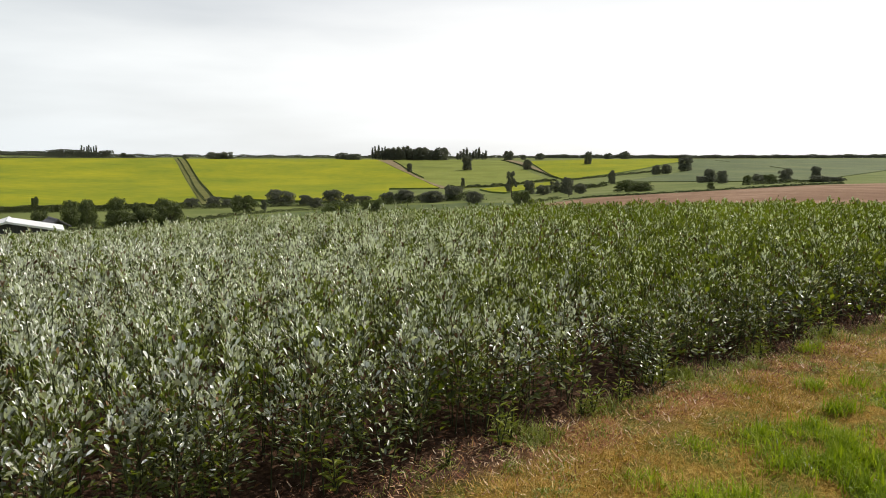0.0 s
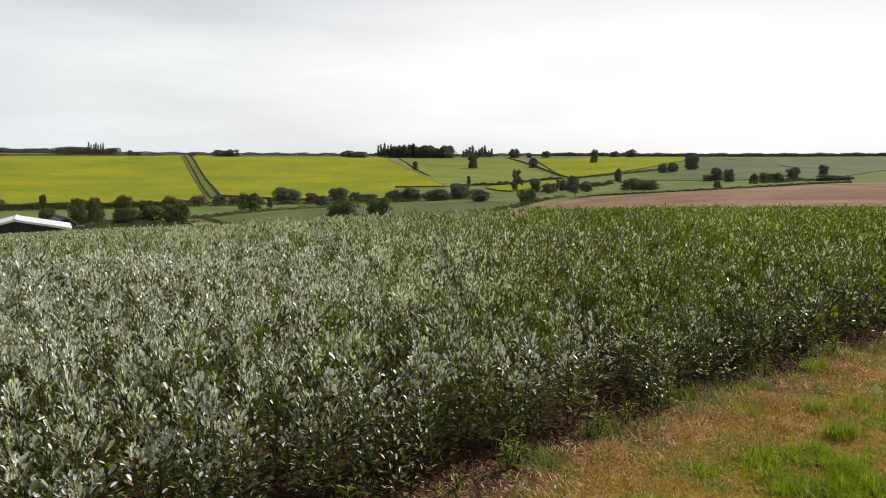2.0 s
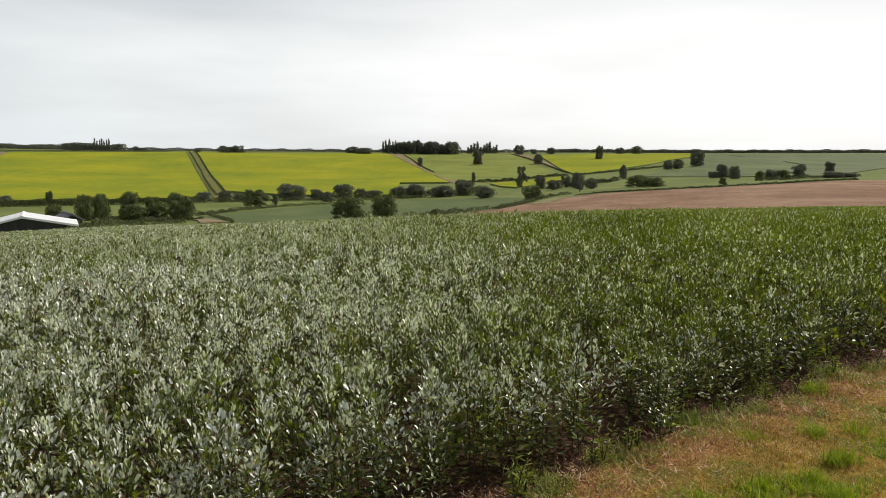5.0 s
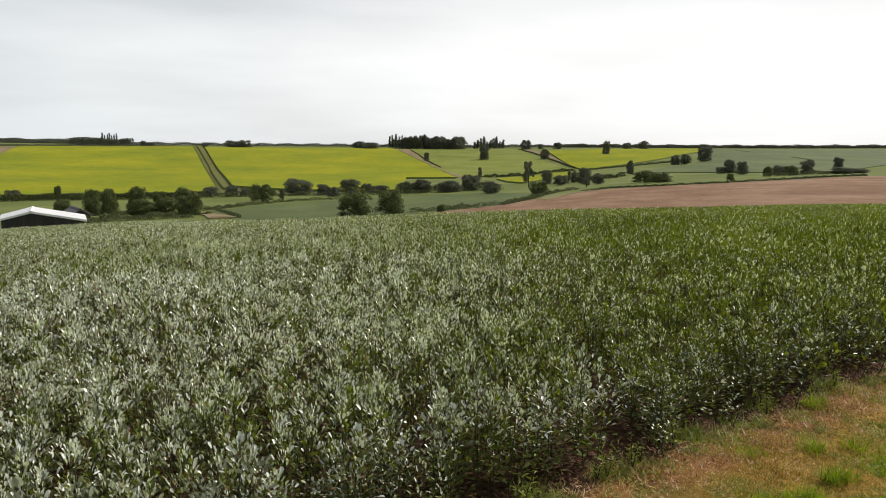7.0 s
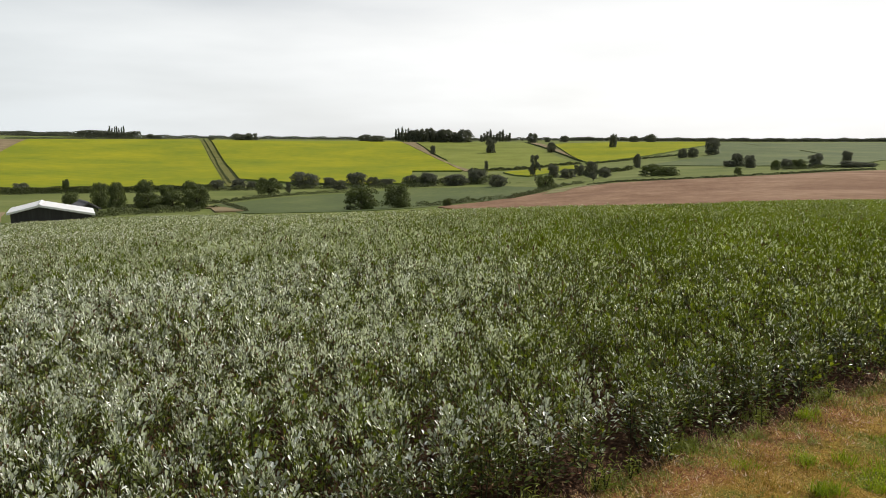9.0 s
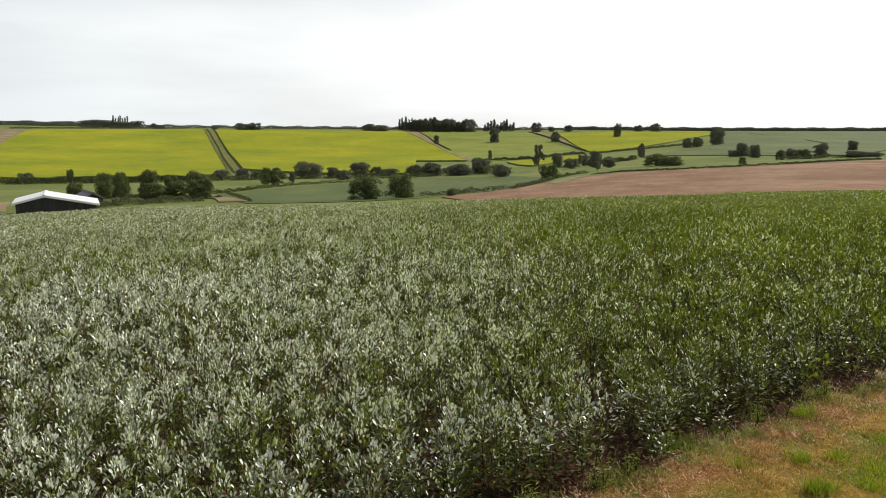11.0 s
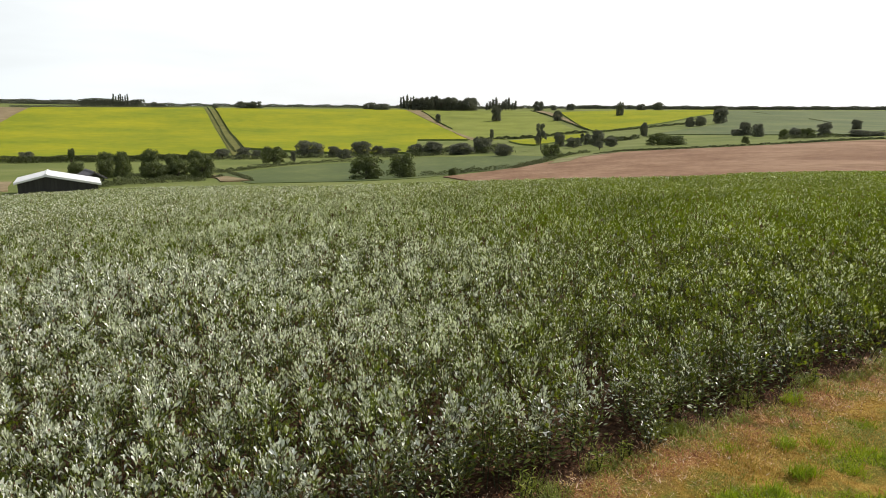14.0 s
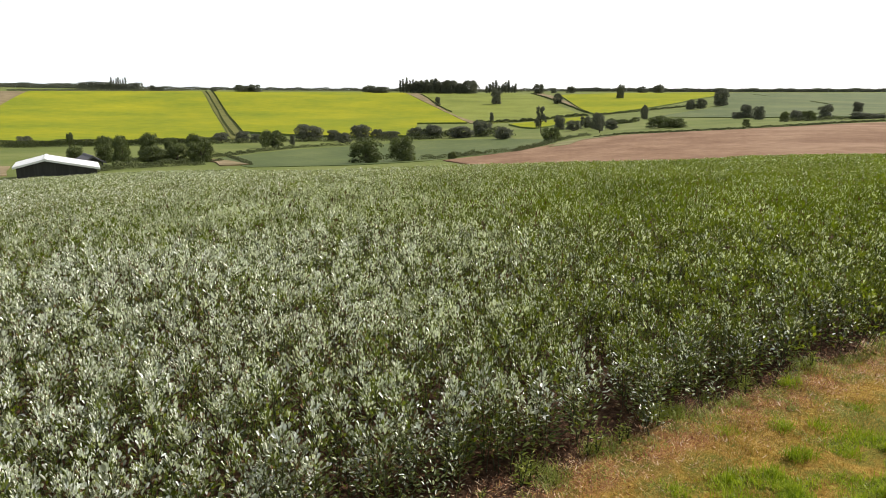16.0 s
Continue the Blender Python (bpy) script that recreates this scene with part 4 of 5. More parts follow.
def bean_leaves(rng, x, y, z, h, lean, nodes, per_node, top, size, rich, upright=60, rosette=False, sheen=None, sunny=(0.6, 1.7), low=0.85):
    """Leaflets of many bean plants at once: pairs up the stem, and an upright tuft at the tip."""
    n = len(x)
    turn = rng.uniform(0, 2 * math.pi, n)
    if sheen is None:  # sheen put into the colour: fewer silvery leaves towards the eastern, backlit side
        sheen = 1.08 - 0.68 * smooth((np.degrees(np.arctan2(x, y)) + 14) / 33)
        sheen = sheen * np.where(rng.random(n) < 0.15, 0.3, 1.0) * (0.85 + 0.3 * patchy(x, y, 1.3)) * (0.4 + 0.6 * smooth((into_crop(x, y) - 0.1) / 0.45))  # some plants and patches stay green, and more leaves near the edge
    P, W, F, L, WD, young = [], [], [], [], [], []
    for k in range(nodes):
        t = 0.17 + 0.77 * (k + 0.5) / nodes
        hh = h * t
        for q in range(per_node):
            a = turn + math.pi * (k % 2) + rng.normal(0, 0.5, n) + (q - (per_node - 1) / 2) * 0.75
            out = 0.015 + 0.04 * (q % 2) + rng.uniform(0, 0.07, n)
            el = np.radians(np.clip(rng.normal(18 + 50 * t, 18, n), -25, 88))
            d = np.stack([np.cos(a) * np.cos(el), np.sin(a) * np.cos(el), np.sin(el)], 1)
            p = np.stack([x + lean[:, 0] * hh + np.cos(a) * out, y + lean[:, 1] * hh + np.sin(a) * out, z + hh + rng.normal(0, 0.02, n)], 1)
            # the blade's upper face looks up and inward, twisted a little
            f = unit(np.stack([-np.cos(a) * np.sin(el), -np.sin(a) * np.sin(el), np.cos(el)], 1) + sunny[0] * SUNWARD + rng.normal(0, 0.5, (n, 3)))
            P.append(p), W.append(d), F.append(f)
            s = size * (1.45 - 0.45 * t) * rng.uniform(0.75, 1.2, n) * np.where(rng.random(n) < 0.12, 1.4, 1.0)
            L.append(s), WD.append(s * rng.uniform(0.40, 0.55, n))
            # young marks leaves in the silvery sheen colour; none low on the stem
            young.append((rng.random(n) < (1.7 * t - low) * sheen).astype(int))
    for q in range(top):
        u = (q + 0.5) / top
        if rosette:  # a tight head: broad outer leaves spreading, small inner ones upright
            a = turn + q * 2.4 + rng.normal(0, 0.3, n)
            el = np.radians(np.clip(rng.normal(58 + 27 * u, 9, n), 0, 89))
            hh = h * (0.82 + 0.16 * u + rng.normal(0, 0.025, n))
            spread = 0.008 + 0.046 * (1 - u) * rng.uniform(0.4, 1.2, n)
            s = size * (1.05 - 0.25 * u) * rng.uniform(0.75, 1.15, n) * np.where(rng.random(n) < 0.12, 1.5, 1.0)
        else:
            a = np.arctan2(lean[:, 1], lean[:, 0]) + rng.normal(0, 1.1, n)  # fanned out from the middle of the bush
            el = np.radians(np.clip(rng.normal(upright, 16, n), 0, 89))
            hh = h * rng.uniform(0.78, 1.0, n)
            spread = rng.uniform(0.005, 0.05, n)
            s = size * rng.uniform(0.55, 0.9, n)
        d = np.stack([np.cos(a) * np.cos(el), np.sin(a) * np.cos(el), np.sin(el)], 1)
        p = np.stack([x + lean[:, 0] * hh + np.cos(a) * spread, y + lean[:, 1] * hh + np.sin(a) * spread, z + hh], 1)
        f = unit(np.stack([-np.cos(a) * np.sin(el), -np.sin(a) * np.sin(el), np.cos(el)], 1) + sunny[1] * SUNWARD + rng.normal(0, 0.45, (n, 3)))
        P.append(p), W.append(d), F.append(f)
        L.append(s), WD.append(s * rng.uniform(0.40, 0.55, n))
        young.append((rng.random(n) < (0.86 if rosette else 0.62) * sheen).astype(int))
    age = np.concatenate(young)
    tired = 0.02 + (0.10 if rosette else 0.03) * smooth((patchy(x, y, 0.9) - 0.5) / 0.35)
    age[rng.random(len(age)) < np.tile(tired, len(P))] = 3  # a few withered, more in some patches
    v, f = leaf_sheets(np.concatenate(P), np.concatenate(W), np.concatenate(F), np.concatenate(L), np.concatenate(WD), fold=0.5, droop=0.1, rich=rich, blunt=True)
    return v, f, np.repeat(age, 4 if rich else 2)


def bean_stems(x, y, z, h, lean):
    """Thin square stems of many plants at once, as triangles."""
    n = len(x)
    q = np.array([(-1, -1), (1, -1), (1, 1), (-1, 1)]) * 0.5
    lo = np.stack([x[:, None] + q[:, 0] * 0.005, y[:, None] + q[:, 1] * 0.005, np.repeat((z - 0.02)[:, None], 4, 1)], -1)
    hi = np.stack([(x + lean[:, 0] * h * 0.85)[:, None] + q[:, 0] * 0.004, (y + lean[:, 1] * h * 0.85)[:, None] + q[:, 1] * 0.004, np.repeat((z + h * 0.82)[:, None], 4, 1)], -1)
    v = np.concatenate([lo, hi], 1).reshape(-1, 3)
    f = np.array([(i, (i + 1) % 4, 4 + (i + 1) % 4) for i in range(4)] + [(i, 4 + (i + 1) % 4, 4 + i) for i in range(4)])
    return v, (np.arange(n)[:, None, None] * 8 + f[None]).reshape(-1, 3), np.full(n * 8, 2)


def crop_places(rng, r0, r1, density, b0=-42.0, b1=40.0, shoots=4):
    """Places of plants between two distances, on the crop's side of its edge: each a bush of several leaning shoots."""
    step = math.sqrt(shoots / density)
    gx, gy = np.meshgrid(np.arange(-r1, r1, step), np.arange(-2, r1, step))
    cx = (gx + 0.5 * step * (np.arange(len(gx)) % 2)[:, None]).ravel()
    cy = gy.ravel()
    cx, cy = cx + rng.uniform(-0.3, 0.3, len(cx)) * step, cy + rng.uniform(-0.3, 0.3, len(cx)) * step
    r, b = np.hypot(cx, cy), np.degrees(np.arctan2(cx, cy))
    inside = (r > r0) & (r <= r1) & (b > b0) & (b < b1)
    # the brow hides the crop beyond; it runs on farther along the slope to either side
    inside &= r < 50 + 50 * smooth((-b - 13) / 12) + 25 * smooth((b - 14) / 10)
    cx, cy = cx[inside], cy[inside]
    if r0 < 1:  # a close row along the edge
        t = np.arange(-7, 10, 0.055)
        row = EDGE_A + t[:, None] * EDGE_D + (0.19 + 0.09 * (np.arange(len(t)) % 2) + rng.uniform(-0.1, 0.1, len(t)))[:, None] * EDGE_N
        cx, cy = np.concatenate([cx, row[:, 0]]), np.concatenate([cy, row[:, 1]])
    d, a = into_crop(cx, cy), along_edge(cx, cy)
    rag = 0.06 * np.sin(a * 3.7) + 0.05 * np.sin(a * 8.1 + 1) + 0.03
    keep = d > rag
    cx, cy, d = cx[keep], cy[keep], d[keep]
    n = len(cx)
    # plants stand in uneven clumps about a foot apart, tallest in the middle
    cell = 0.27
    ci, cj = np.floor(cx / cell).astype(int), np.floor(cy / cell).astype(int)
    mx, my = (ci + 0.5 + 0.55 * (_LATTICE[ci % 64, cj % 64] - 0.5)) * cell, (cj + 0.5 + 0.55 * (_LATTICE[cj % 64, (ci + 17) % 64] - 0.5)) * cell
    dome = 1.06 - 2.2 * np.hypot(cx - mx, cy - my) ** 1.5 / cell ** 0.5
    if r1 < 22 and shoots == 1:
        cx, cy = cx + 0.48 * (mx - cx), cy + 0.48 * (my - cy)
    else:
        dome = np.ones(n)
    a, d = along_edge(cx, cy), into_crop(cx, cy)
    keep = (np.abs(a - 1.05 - 0.9 * d) > 0.15) | (d > 0.8)  # a gap in the edge
    cx, cy, d, dome, ci, cj = (q[keep] for q in (cx, cy, d, dome, ci, cj))
    n = len(cx)
    h = CROP_H * (1 + 0.10 * np.sin(cx * 1.3 + 0.8 * np.sin(cy * 0.9)) * np.sin(cy * 1.1) + rng.normal(0, 0.08, n))
    h *= np.where(d < 0.25, rng.uniform(0.8, 1.0, n), 1)
    h *= np.clip(dome, 0.66, 1.08) * (0.93 + 0.16 * _LATTICE[(ci + 5) % 64, (cj + 31) % 64])
    h *= 1 - 0.36 * smooth((np.hypot(cx, cy) - 10) / 20)  # the crop is shorter on the brow
    h *= 1 - 0.5 * smooth((np.degrees(np.arctan2(cx, cy)) - 16) / 14) * smooth((np.hypot(cx, cy) - 40) / 30)
    off = np.clip(rng.normal(0, 0.06, (n, shoots, 2)), -0.12, 0.12)
    x, y = (cx[:, None] + off[..., 0]).ravel(), (cy[:, None] + off[..., 1]).ravel()
    hs = (h[:, None] * np.clip(1.06 - 13 * (off ** 2).sum(-1), 0.55, 1.1) * rng.uniform(0.9, 1.08, (n, shoots))).ravel()
    lean = off.reshape(-1, 2) * (2.0 if shoots > 1 else 1.6) + np.array([-0.04, 0.02])
    lean = lean - np.repeat(smooth(1 - d / 0.3) * 0.25, shoots)[:, None] * EDGE_N  # the outer plants hang over the margin
    return x, y, surface_z(x, y), hs, lean, np.repeat(d, shoots)


def crop_mesh(name, bits, old=M_BEAN, young=M_BEAN_TIP):
    """One mesh of leaves and stems: older leaves, young leaves with pale sheen in their colour, stems."""
    vs, fs, ms, o = [], [], [], 0
    for v, f, m in bits:
        vs.append(v), fs.append(f + o), ms.append(m)
        o += len(v)
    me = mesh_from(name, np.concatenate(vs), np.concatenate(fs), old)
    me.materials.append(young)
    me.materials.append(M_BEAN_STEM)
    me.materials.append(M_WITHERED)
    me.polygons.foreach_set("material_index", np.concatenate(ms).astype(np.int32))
    return me


def build_crop():
    rng = np.random.default_rng(5)
    bits = []

    def sow(places, nodes, per_node, top, size, rich, stems=False, upright=60, rosette=False):
        x, y, z, h, lean = places
        bits.append(bean_leaves(rng, x, y, z, h, lean, nodes, per_node, top, size, rich, upright, rosette))
        if stems:
            bits.append(bean_stems(x, y, z, h, lean))
    *p, d = crop_places(rng, 0.8, 6.0, 50, -64.0, 44.0, shoots=1)
    order = np.argsort(np.hypot(p[0], p[1]) + np.where(d < 0.3, 0, 50))
    near = [q[order[:240]] for q in p]
    rest = order[240:]
    close = np.hypot(p[0][rest], p[1][rest]) < 4.2
    sow([q[rest[close]] for q in p], 10, 5, 48, 0.0295, True, True, rosette=True)
    sow([q[rest[~close]] for q in p], 10, 5, 44, 0.032, False, True, rosette=True)
    sow(crop_places(rng, 6.0, 10.0, 46, shoots=1)[:5], 7, 4, 30, 0.043, False, True, rosette=True)
    far_bits = [bean_leaves(rng, *crop_places(rng, 10.0, 19.0, 36, shoots=1)[:5], 4, 3, 19, 0.060, False, rosette=True),
                bean_leaves(rng, *crop_places(rng, 19.0, 34.0, 26)[:5], 1, 3, 8, 0.095, False, 46)]
    bits.append(bean_leaves(rng, *crop_places(rng, 1.0, 9.0, 44, -98.0, -64.0, shoots=1)[:5], 6, 3, 22, 0.040, False, rosette=True))
    bits.append(bean_leaves(rng, *crop_places(rng, 6.0, 9.0, 44, -64.0, -42.0, shoots=1)[:5], 6, 3, 22, 0.043, False, rosette=True))
    for r0, r1, dens, b0, b1, nodes, top, size in ((34.0, 72.0, 13, -42.0, 40.0, 0, 8, 0.155),
                                                   (72.0, 100.0, 10, -44.0, -14.0, 0, 7, 0.20), (9.0, 60.0, 2, -92.0, -43.0, 1, 6, 0.2),
                                                   (9.0, 60.0, 2, 41.0, 70.0, 1, 5, 0.2)):
        q = crop_places(rng, r0, r1, dens, b0, b1, shoots=3)[:5]
        far_bits.append(bean_leaves(rng, *q, nodes, 3, top, size, False, 28))
    tagged(new("bean_crop", crop_mesh("bean_crop", far_bits, M_BEAN_FAR, M_BEAN_TIP_FAR)), "far part of the bean crop over the brow", "crop", kind="stuff")
    me = crop_mesh("bean_crop", bits)
    tagged(new("bean_crop", me), "dense field of knee-high grey-green bean plants", "crop", kind="stuff")
    # plants along the edge, each a thing of its own
    variants = []
    for i in range(14):
        r2 = np.random.default_rng(100 + i)
        o = np.zeros(1)
        lean = r2.normal(0, 0.09, (1, 2))
        leaves = bean_leaves(r2, o, o, o, o + CROP_H, lean, 12, 6, 46, 0.031, True, rosette=True, sheen=0.95 if i < 7 else 0.5, low=0.7)
        sv, sf, _ = bean_stems(o, o, o, o + CROP_H, lean)
        fo = crop_mesh("foliage", [leaves])
        variants.append((mesh_from("stem", sv, sf, M_BEAN_STEM), fo))
    leaf_meshes = []
    for i in range(6):
        r2 = np.random.default_rng(300 + i)
        one = np.ones(1)
        v, f = leaf_sheets(np.zeros((1, 3)), np.array([[0, 0, 1.0]]), np.array([[0, -1.0, 0]]), one, one * r2.uniform(0.34, 0.48), fold=0.5, droop=r2.uniform(0.02, 0.2))
        me = mesh_from("leaf", v, f, M_BEAN_PIECE)
        leaf_meshes.append(me)
    lr = random.Random(77)
    for i, (px, py, pz, ph) in enumerate(zip(*near[:4])):
        # plants on the eastern side use the variants with less painted sheen
        stem, foliage = variants[i % 7 + (7 if px > 0.27 * py else 0)]
        root = new("bean_plant")
        s = float(ph) / CROP_H
        root.matrix_basis = Matrix.LocRotScale((float(px), float(py), float(pz)), Euler((0, 0, (i * 2.399) % 6.283)), (1, 1, s))
        tagged(root, "bean plant with oval grey-green leaves at the crop's edge", "bean plant", "plants along the crop edge")
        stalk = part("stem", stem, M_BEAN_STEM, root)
        if i % 6:
            part("foliage", foliage, M_BEAN, root)
            continue
        for k in range(76):
            t = 0.14 + 0.84 * (k + 0.5) / 76
            a = k * 2.4 + lr.uniform(-0.5, 0.5)
            el = radians(min(86, lr.gauss(28 + 46 * t, 14)))
            d = Vector((math.cos(a) * math.cos(el), math.sin(a) * math.cos(el), math.sin(el)))
            back = (root.matrix_basis.to_3x3().inverted() @ Vector(SUNWARD)) * 1.1 + Vector((-math.cos(a) * math.sin(el), -math.sin(a) * math.sin(el), math.cos(el)))
            side = d.cross(back).normalized()
            up = side.cross(d)
            size = 0.034 * (1.2 - 0.35 * t) * lr.uniform(0.75, 1.2)
            rot = Matrix((side * -size, up * -size, d * size)).transposed().to_4x4()
            out = lr.uniform(0.01, 0.08)
            leaf = part("leaf", leaf_meshes[k % 6], M_BEAN_PIECE, stalk)
            leaf.matrix_basis = Matrix.Translation((math.cos(a) * out - 0.05 * CROP_H * t, math.sin(a) * out, CROP_H * t)) @ rot


build_crop()


# ---- the verge: grass, dry stalks and weeds ----
def blades(rng, x, y, length, width, lie, mat, name, label, bend=0.5):
    """Grass blades of two pieces; lie: how flat they lie, in degrees from upright."""
    n = len(x)
    z = surface_z(x, y) - 0.004
    a = rng.uniform(0, 2 * math.pi, n)
    e = np.radians(90 - np.clip(lie, 0, 88))
    d = np.stack([np.cos(a) * np.cos(e), np.sin(a) * np.cos(e), np.sin(e)], 1)
    e2 = np.maximum(e - bend * rng.uniform(0.3, 1.3, n), -0.1)
    d2 = np.stack([np.cos(a) * np.cos(e2), np.sin(a) * np.cos(e2), np.sin(e2)], 1)
    s = np.stack([-np.sin(a), np.cos(a), np.zeros(n)], 1) * (width / 2)[:, None]
    p = np.stack([x, y, z], 1)
    m = p + d * (length * 0.55)[:, None]
    t = m + d2 * (length * 0.45)[:, None]
    v = np.stack([p - s, p + s, m + s * 0.8, m - s * 0.8, t], 1).reshape(-1, 3)
    f = (np.arange(n)[:, None, None] * 5 + np.array([(0, 1, 2), (0, 2, 3), (3, 2, 4)])[None]).reshape(-1, 3)
    return tagged(new(name, mesh_from(name, v, f, mat)), label, "grass", kind="stuff")


def verge_places(rng, n, d0, d1, power=1.5):
    """Places beside the crop: d0 to d1 metres out from its edge."""
    a = np.where(rng.random(n) < 0.75, rng.uniform(-0.8, 5.2, n), rng.uniform(-7.0, 13.0, n))
    d = -(d0 + (d1 - d0) * rng.random(n) ** power)
    p = EDGE_A + a[:, None] * EDGE_D + d[:, None] * EDGE_N
    return p[:, 0], p[:, 1], -d


def bare_foot(x, y):
    """Less litter and turf on the bare soil where the edge comes nearest."""
    return 0.25 + 0.75 * smooth((along_edge(x, y) - 0.1) / 0.8)


def tufts(rng, cx, cy, count, spread, length, width, lie, mat, name, label, bend=0.6):
    """Clumps of blades fanned out of a few dozen to a few hundred roots."""
    i = rng.integers(0, len(cx), count)
    sp = rng.uniform(*spread, len(cx))
    size = rng.uniform(0.6, 1.15, len(cx))
    x, y = cx[i] + rng.normal(0, 1, count) * sp[i], cy[i] + rng.normal(0, 1, count) * sp[i]
    return blades(rng, x, y, rng.uniform(*length, count) * size[i], rng.uniform(*width, count), np.abs(rng.normal(lie, 18, count)), mat, name, label, bend=bend)


def build_verge():
    rng = np.random.default_rng(8)
    # a short dry turf over the whole strip, thin at the foot of the crop
    x, y, d = verge_places(rng, 260000, -0.1, 2.6)
    k = rng.random(len(x)) < smooth((d - 0.04 - 0.2 * (1 - bare_foot(x, y))) / 0.4) * (0.3 + 0.7 * patchy(x, y, 2.4)) * (1 - 0.75 * green_mask(x, y, d))
    x, y = x[k], y[k]
    n = len(x)
    blades(rng, x, y, rng.uniform(0.014, 0.050, n) * (0.35 + 0.9 * patchy(x, y, 3.3)), rng.uniform(0.002, 0.005, n), np.abs(rng.normal(48, 20, n)), M_TURF,
           "dry_turf", "short ochre and olive dry turf beside the crop", bend=0.4)
    # flattened dead stems
    x, y, d = verge_places(rng, 80000, 0.05, 1.5, 1.0)
    k = rng.random(len(x)) < (0.04 + 0.96 * smooth(1 - np.abs(d - 0.25) / 0.8)) * np.maximum(bare_foot(x, y), smooth((d - 0.3) / 0.3)) * (0.15 + 0.85 * patchy(x, y, 2.1) ** 2)
    x, y = x[k], y[k]
    n = len(x)
    blades(rng, x, y, rng.uniform(0.02, 0.07, n), rng.uniform(0.002, 0.005, n), np.abs(rng.normal(76, 14, n)), M_STRAW,
           "dry_grass", "flattened straw-coloured dead grass along the crop", bend=0.2)
    # withered stalks and leaves that the crop has dropped
    r5 = np.random.default_rng(41)
    x, y, d = verge_places(r5, 52000, -0.3, 0.8, 1.0)
    k = r5.random(len(x)) < smooth(1.15 - np.abs(d - 0.25) / 0.5) * np.maximum(bare_foot(x, y), 0.65) * (0.35 + 0.65 * patchy(x, y, 2.7))
    x, y = x[k], y[k]
    n = len(x)
    blades(r5, x, y, r5.uniform(0.012, 0.06, n), r5.uniform(0.003, 0.009, n), np.abs(r5.normal(78, 12, n)), M_LITTER,
           "crop_litter", "withered red-brown and bleached crop litter on bare soil", bend=-0.2)
    # the green part: low sward, then tussocks
    x, y, d = verge_places(rng, 200000, 0.6, 3.2)
    k = rng.random(len(x)) < green_mask(x, y, d) * (0.35 + 0.65 * patchy(x, y, 4.3))
    x, y = x[k], y[k]
    n = len(x)
    blades(rng, x, y, rng.uniform(0.018, 0.06, n) * (0.45 + 1.0 * patchy(x, y, 4.3)), rng.uniform(0.003, 0.007, n), np.abs(rng.normal(36, 20, n)), M_GRASS,
           "green_grass", "patchy bright green grass of the verge")
    r4 = np.random.default_rng(33)
    cx, cy, cd = verge_places(r4, 900, 0.72, 3.4)
    ok = r4.random(900) < green_mask(cx, cy, cd) * 0.8
    tufts(r4, cx[ok], cy[ok], 42000, (0.02, 0.06), (0.05, 0.13), (0.003, 0.007), 30, M_GRASS, "grass_tussocks", "bright green tussocks of grass on the verge")
    # single tufts in the dry strip
    lone = np.array([(2.91, 4.31), (1.50, 3.26), (0.84, 2.78), (2.2, 4.0), (1.2, 3.15), (2.55, 4.75), (1.75, 3.9)])
    tufts(r4, lone[:, 0], lone[:, 1], 1500, (0.03, 0.055), (0.03, 0.09), (0.003, 0.007), 38, M_GRASS, "lone_tufts", "single green tufts in the dry margin")
    r6 = np.random.default_rng(52)
    cx, cy, cd = verge_places(r6, 170, 0.15, 0.95)
    tufts(r6, cx, cy, 12000, (0.02, 0.07), (0.015, 0.045), (0.003, 0.006), 42, M_WEED, "low_tufts", "small low olive-green tufts in the dry margin")
    r7 = np.random.default_rng(63)
    cx, cy, cd = verge_places(r7, 260, 0.75, 2.4)
    ok = r7.random(260) < green_mask(cx, cy, cd)
    tufts(r7, cx[ok], cy[ok], 1500, (0.03, 0.09), (0.03, 0.06), (0.003, 0.006), 50, M_CLOVER, "clover", "pale glossy clover leaves among the grass", bend=0.9)
    # ragged green tufts at the foot of the crop
    r3 = np.random.default_rng(21)
    foot = EDGE_A + r3.uniform(0.35, 7.5, 60)[:, None] * EDGE_D - r3.uniform(-0.06, 0.22, 60)[:, None] * EDGE_N
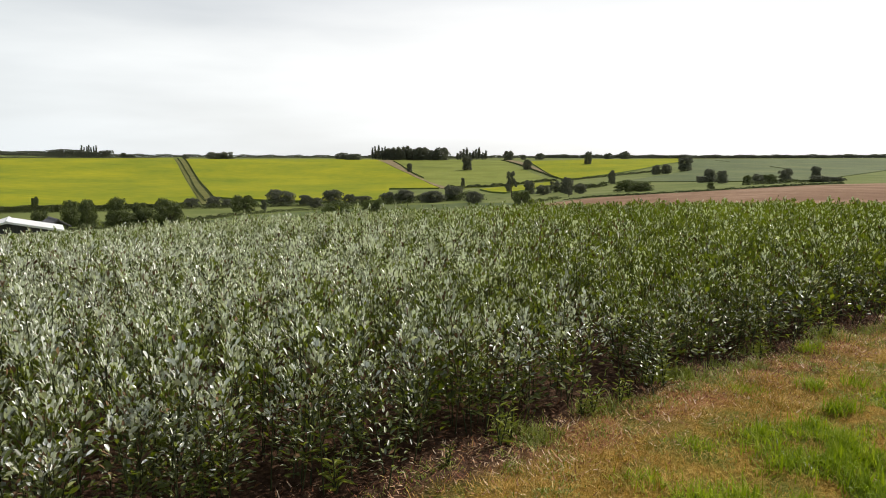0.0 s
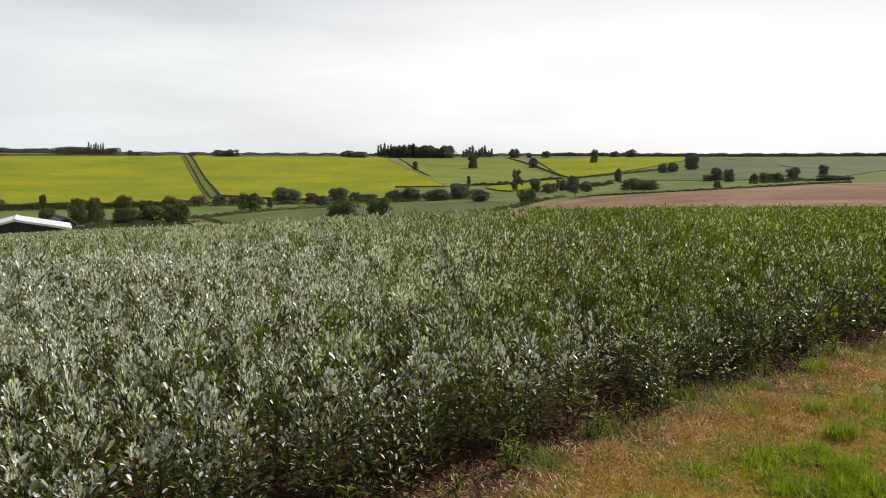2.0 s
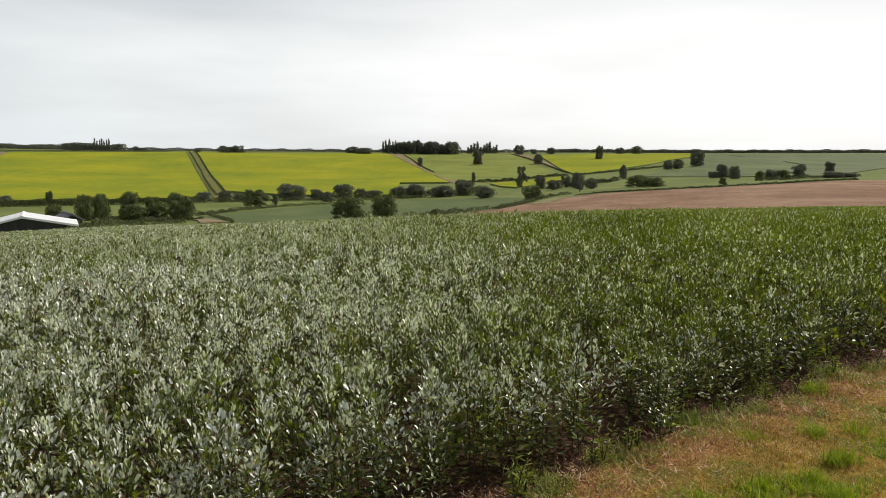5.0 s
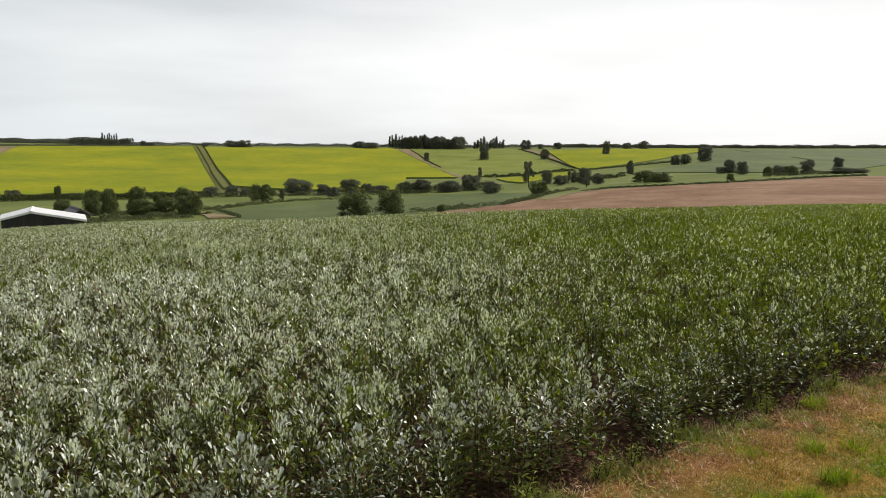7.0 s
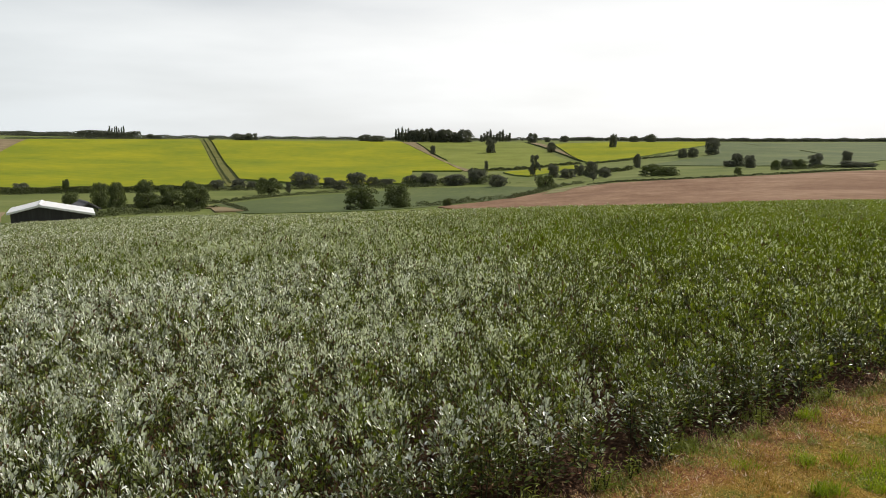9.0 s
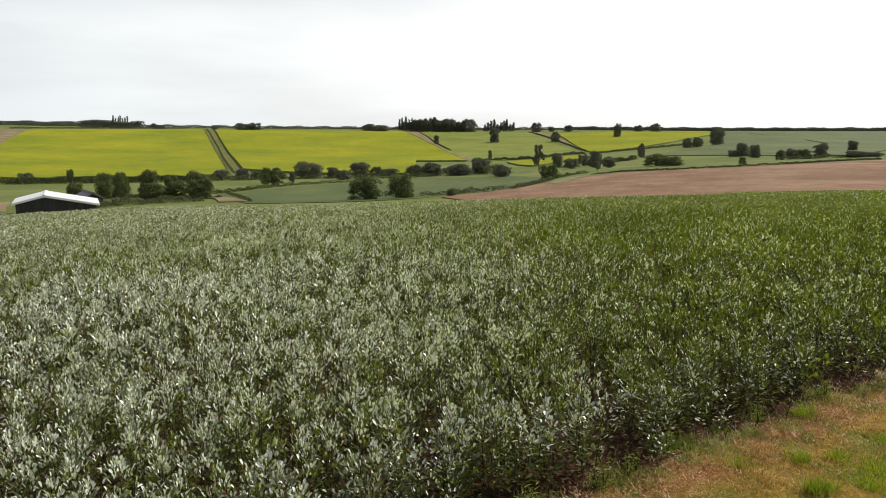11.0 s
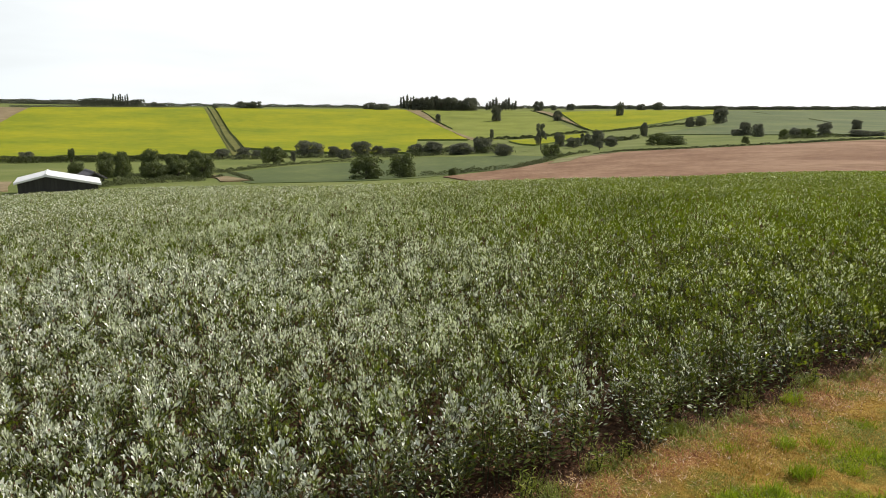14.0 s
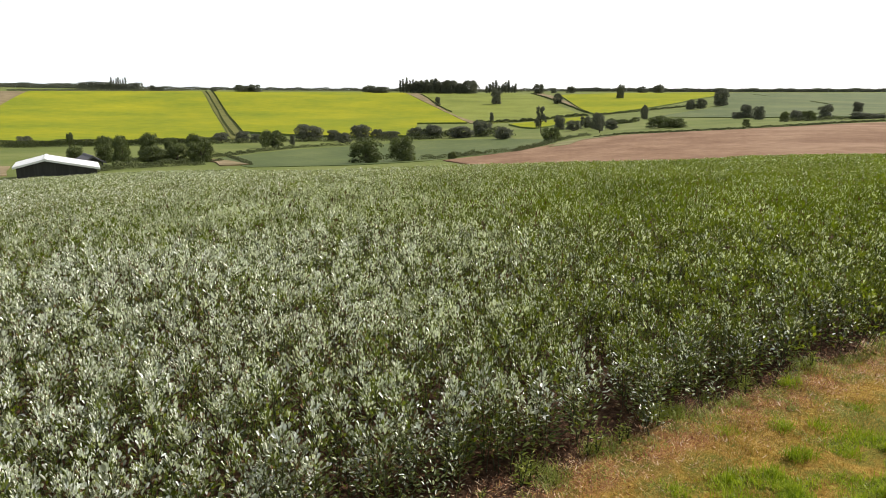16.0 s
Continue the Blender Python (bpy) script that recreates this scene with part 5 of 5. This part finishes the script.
    tufts(r3, foot[:, 0], foot[:, 1], 5200, (0.03, 0.09), (0.04, 0.13), (0.003, 0.006), 42, M_WEED, "weed_tufts", "loose tufts of green grass at the foot of the crop", bend=0.7)


build_verge()


# ---- weeds along the foot of the crop ----
def weed(x, y, height, seed):
    """An upright weed: a thin stem and narrow alternate leaves."""
    rng = np.random.default_rng(seed)
    root = new("weed")
    root.matrix_basis = pose(x, y, float(surface_z(x, y)), 0, 0, seed * 77 % 360)
    tagged(root, "upright pale green weed at the foot of the crop", "weed", "weeds by the crop")
    stalks = []
    ps, ws, fs, ls = [], [], [], []
    for k in range(3):
        a = k * 2.1 + rng.uniform(-0.4, 0.4)
        h = height * rng.uniform(0.6, 1.0)
        tip = np.array([math.cos(a), math.sin(a), 0]) * h * rng.uniform(0.1, 0.35) + np.array([0, 0, h])
        stalks.append(tube([(0, 0, -0.02), tip * 0.5 + (0, 0, 0.02), tip], [0.004, 0.003, 0.0015], 5))
        for i in range(12):
            t = (i + 1) / 13
            b = i * 2.4 + a
            el = radians(rng.uniform(15, 65))
            ps.append(tip * t + (0, 0, 0.08 * t * (1 - t) * h))
            ws.append((math.cos(b) * math.cos(el), math.sin(b) * math.cos(el), math.sin(el)))
            fs.append((-math.cos(b) * math.sin(el), -math.sin(b) * math.sin(el), math.cos(el)))
            ls.append(height * rng.uniform(0.14, 0.30) * (1.2 - 0.6 * t))
    part("stem", mesh_from("stem", *joined(stalks), M_BEAN_STEM, True), M_BEAN_STEM, root)
    ls = np.array(ls)
    v, f = leaf_sheets(np.array(ps), np.array(ws), np.array(fs), ls, ls * 0.2, fold=0.4, droop=0.45)
    part("foliage", mesh_from("foliage", v, f, M_WEED), M_WEED, root)


for i, (wx, wy, wh) in enumerate([(0.27, 3.2, 0.27), (0.33, 3.28, 0.2), (0.8, 3.6, 0.24), (0.74, 3.58, 0.15), (-0.46, 2.82, 0.3), (1.3, 3.98, 0.22),
                                  (2.13, 4.55, 0.2), (0.02, 3.0, 0.13), (2.9, 5.1, 0.2), (0.98, 3.72, 0.2), (1.05, 3.8, 0.14)]):
    weed(wx, wy, wh, 500 + i)
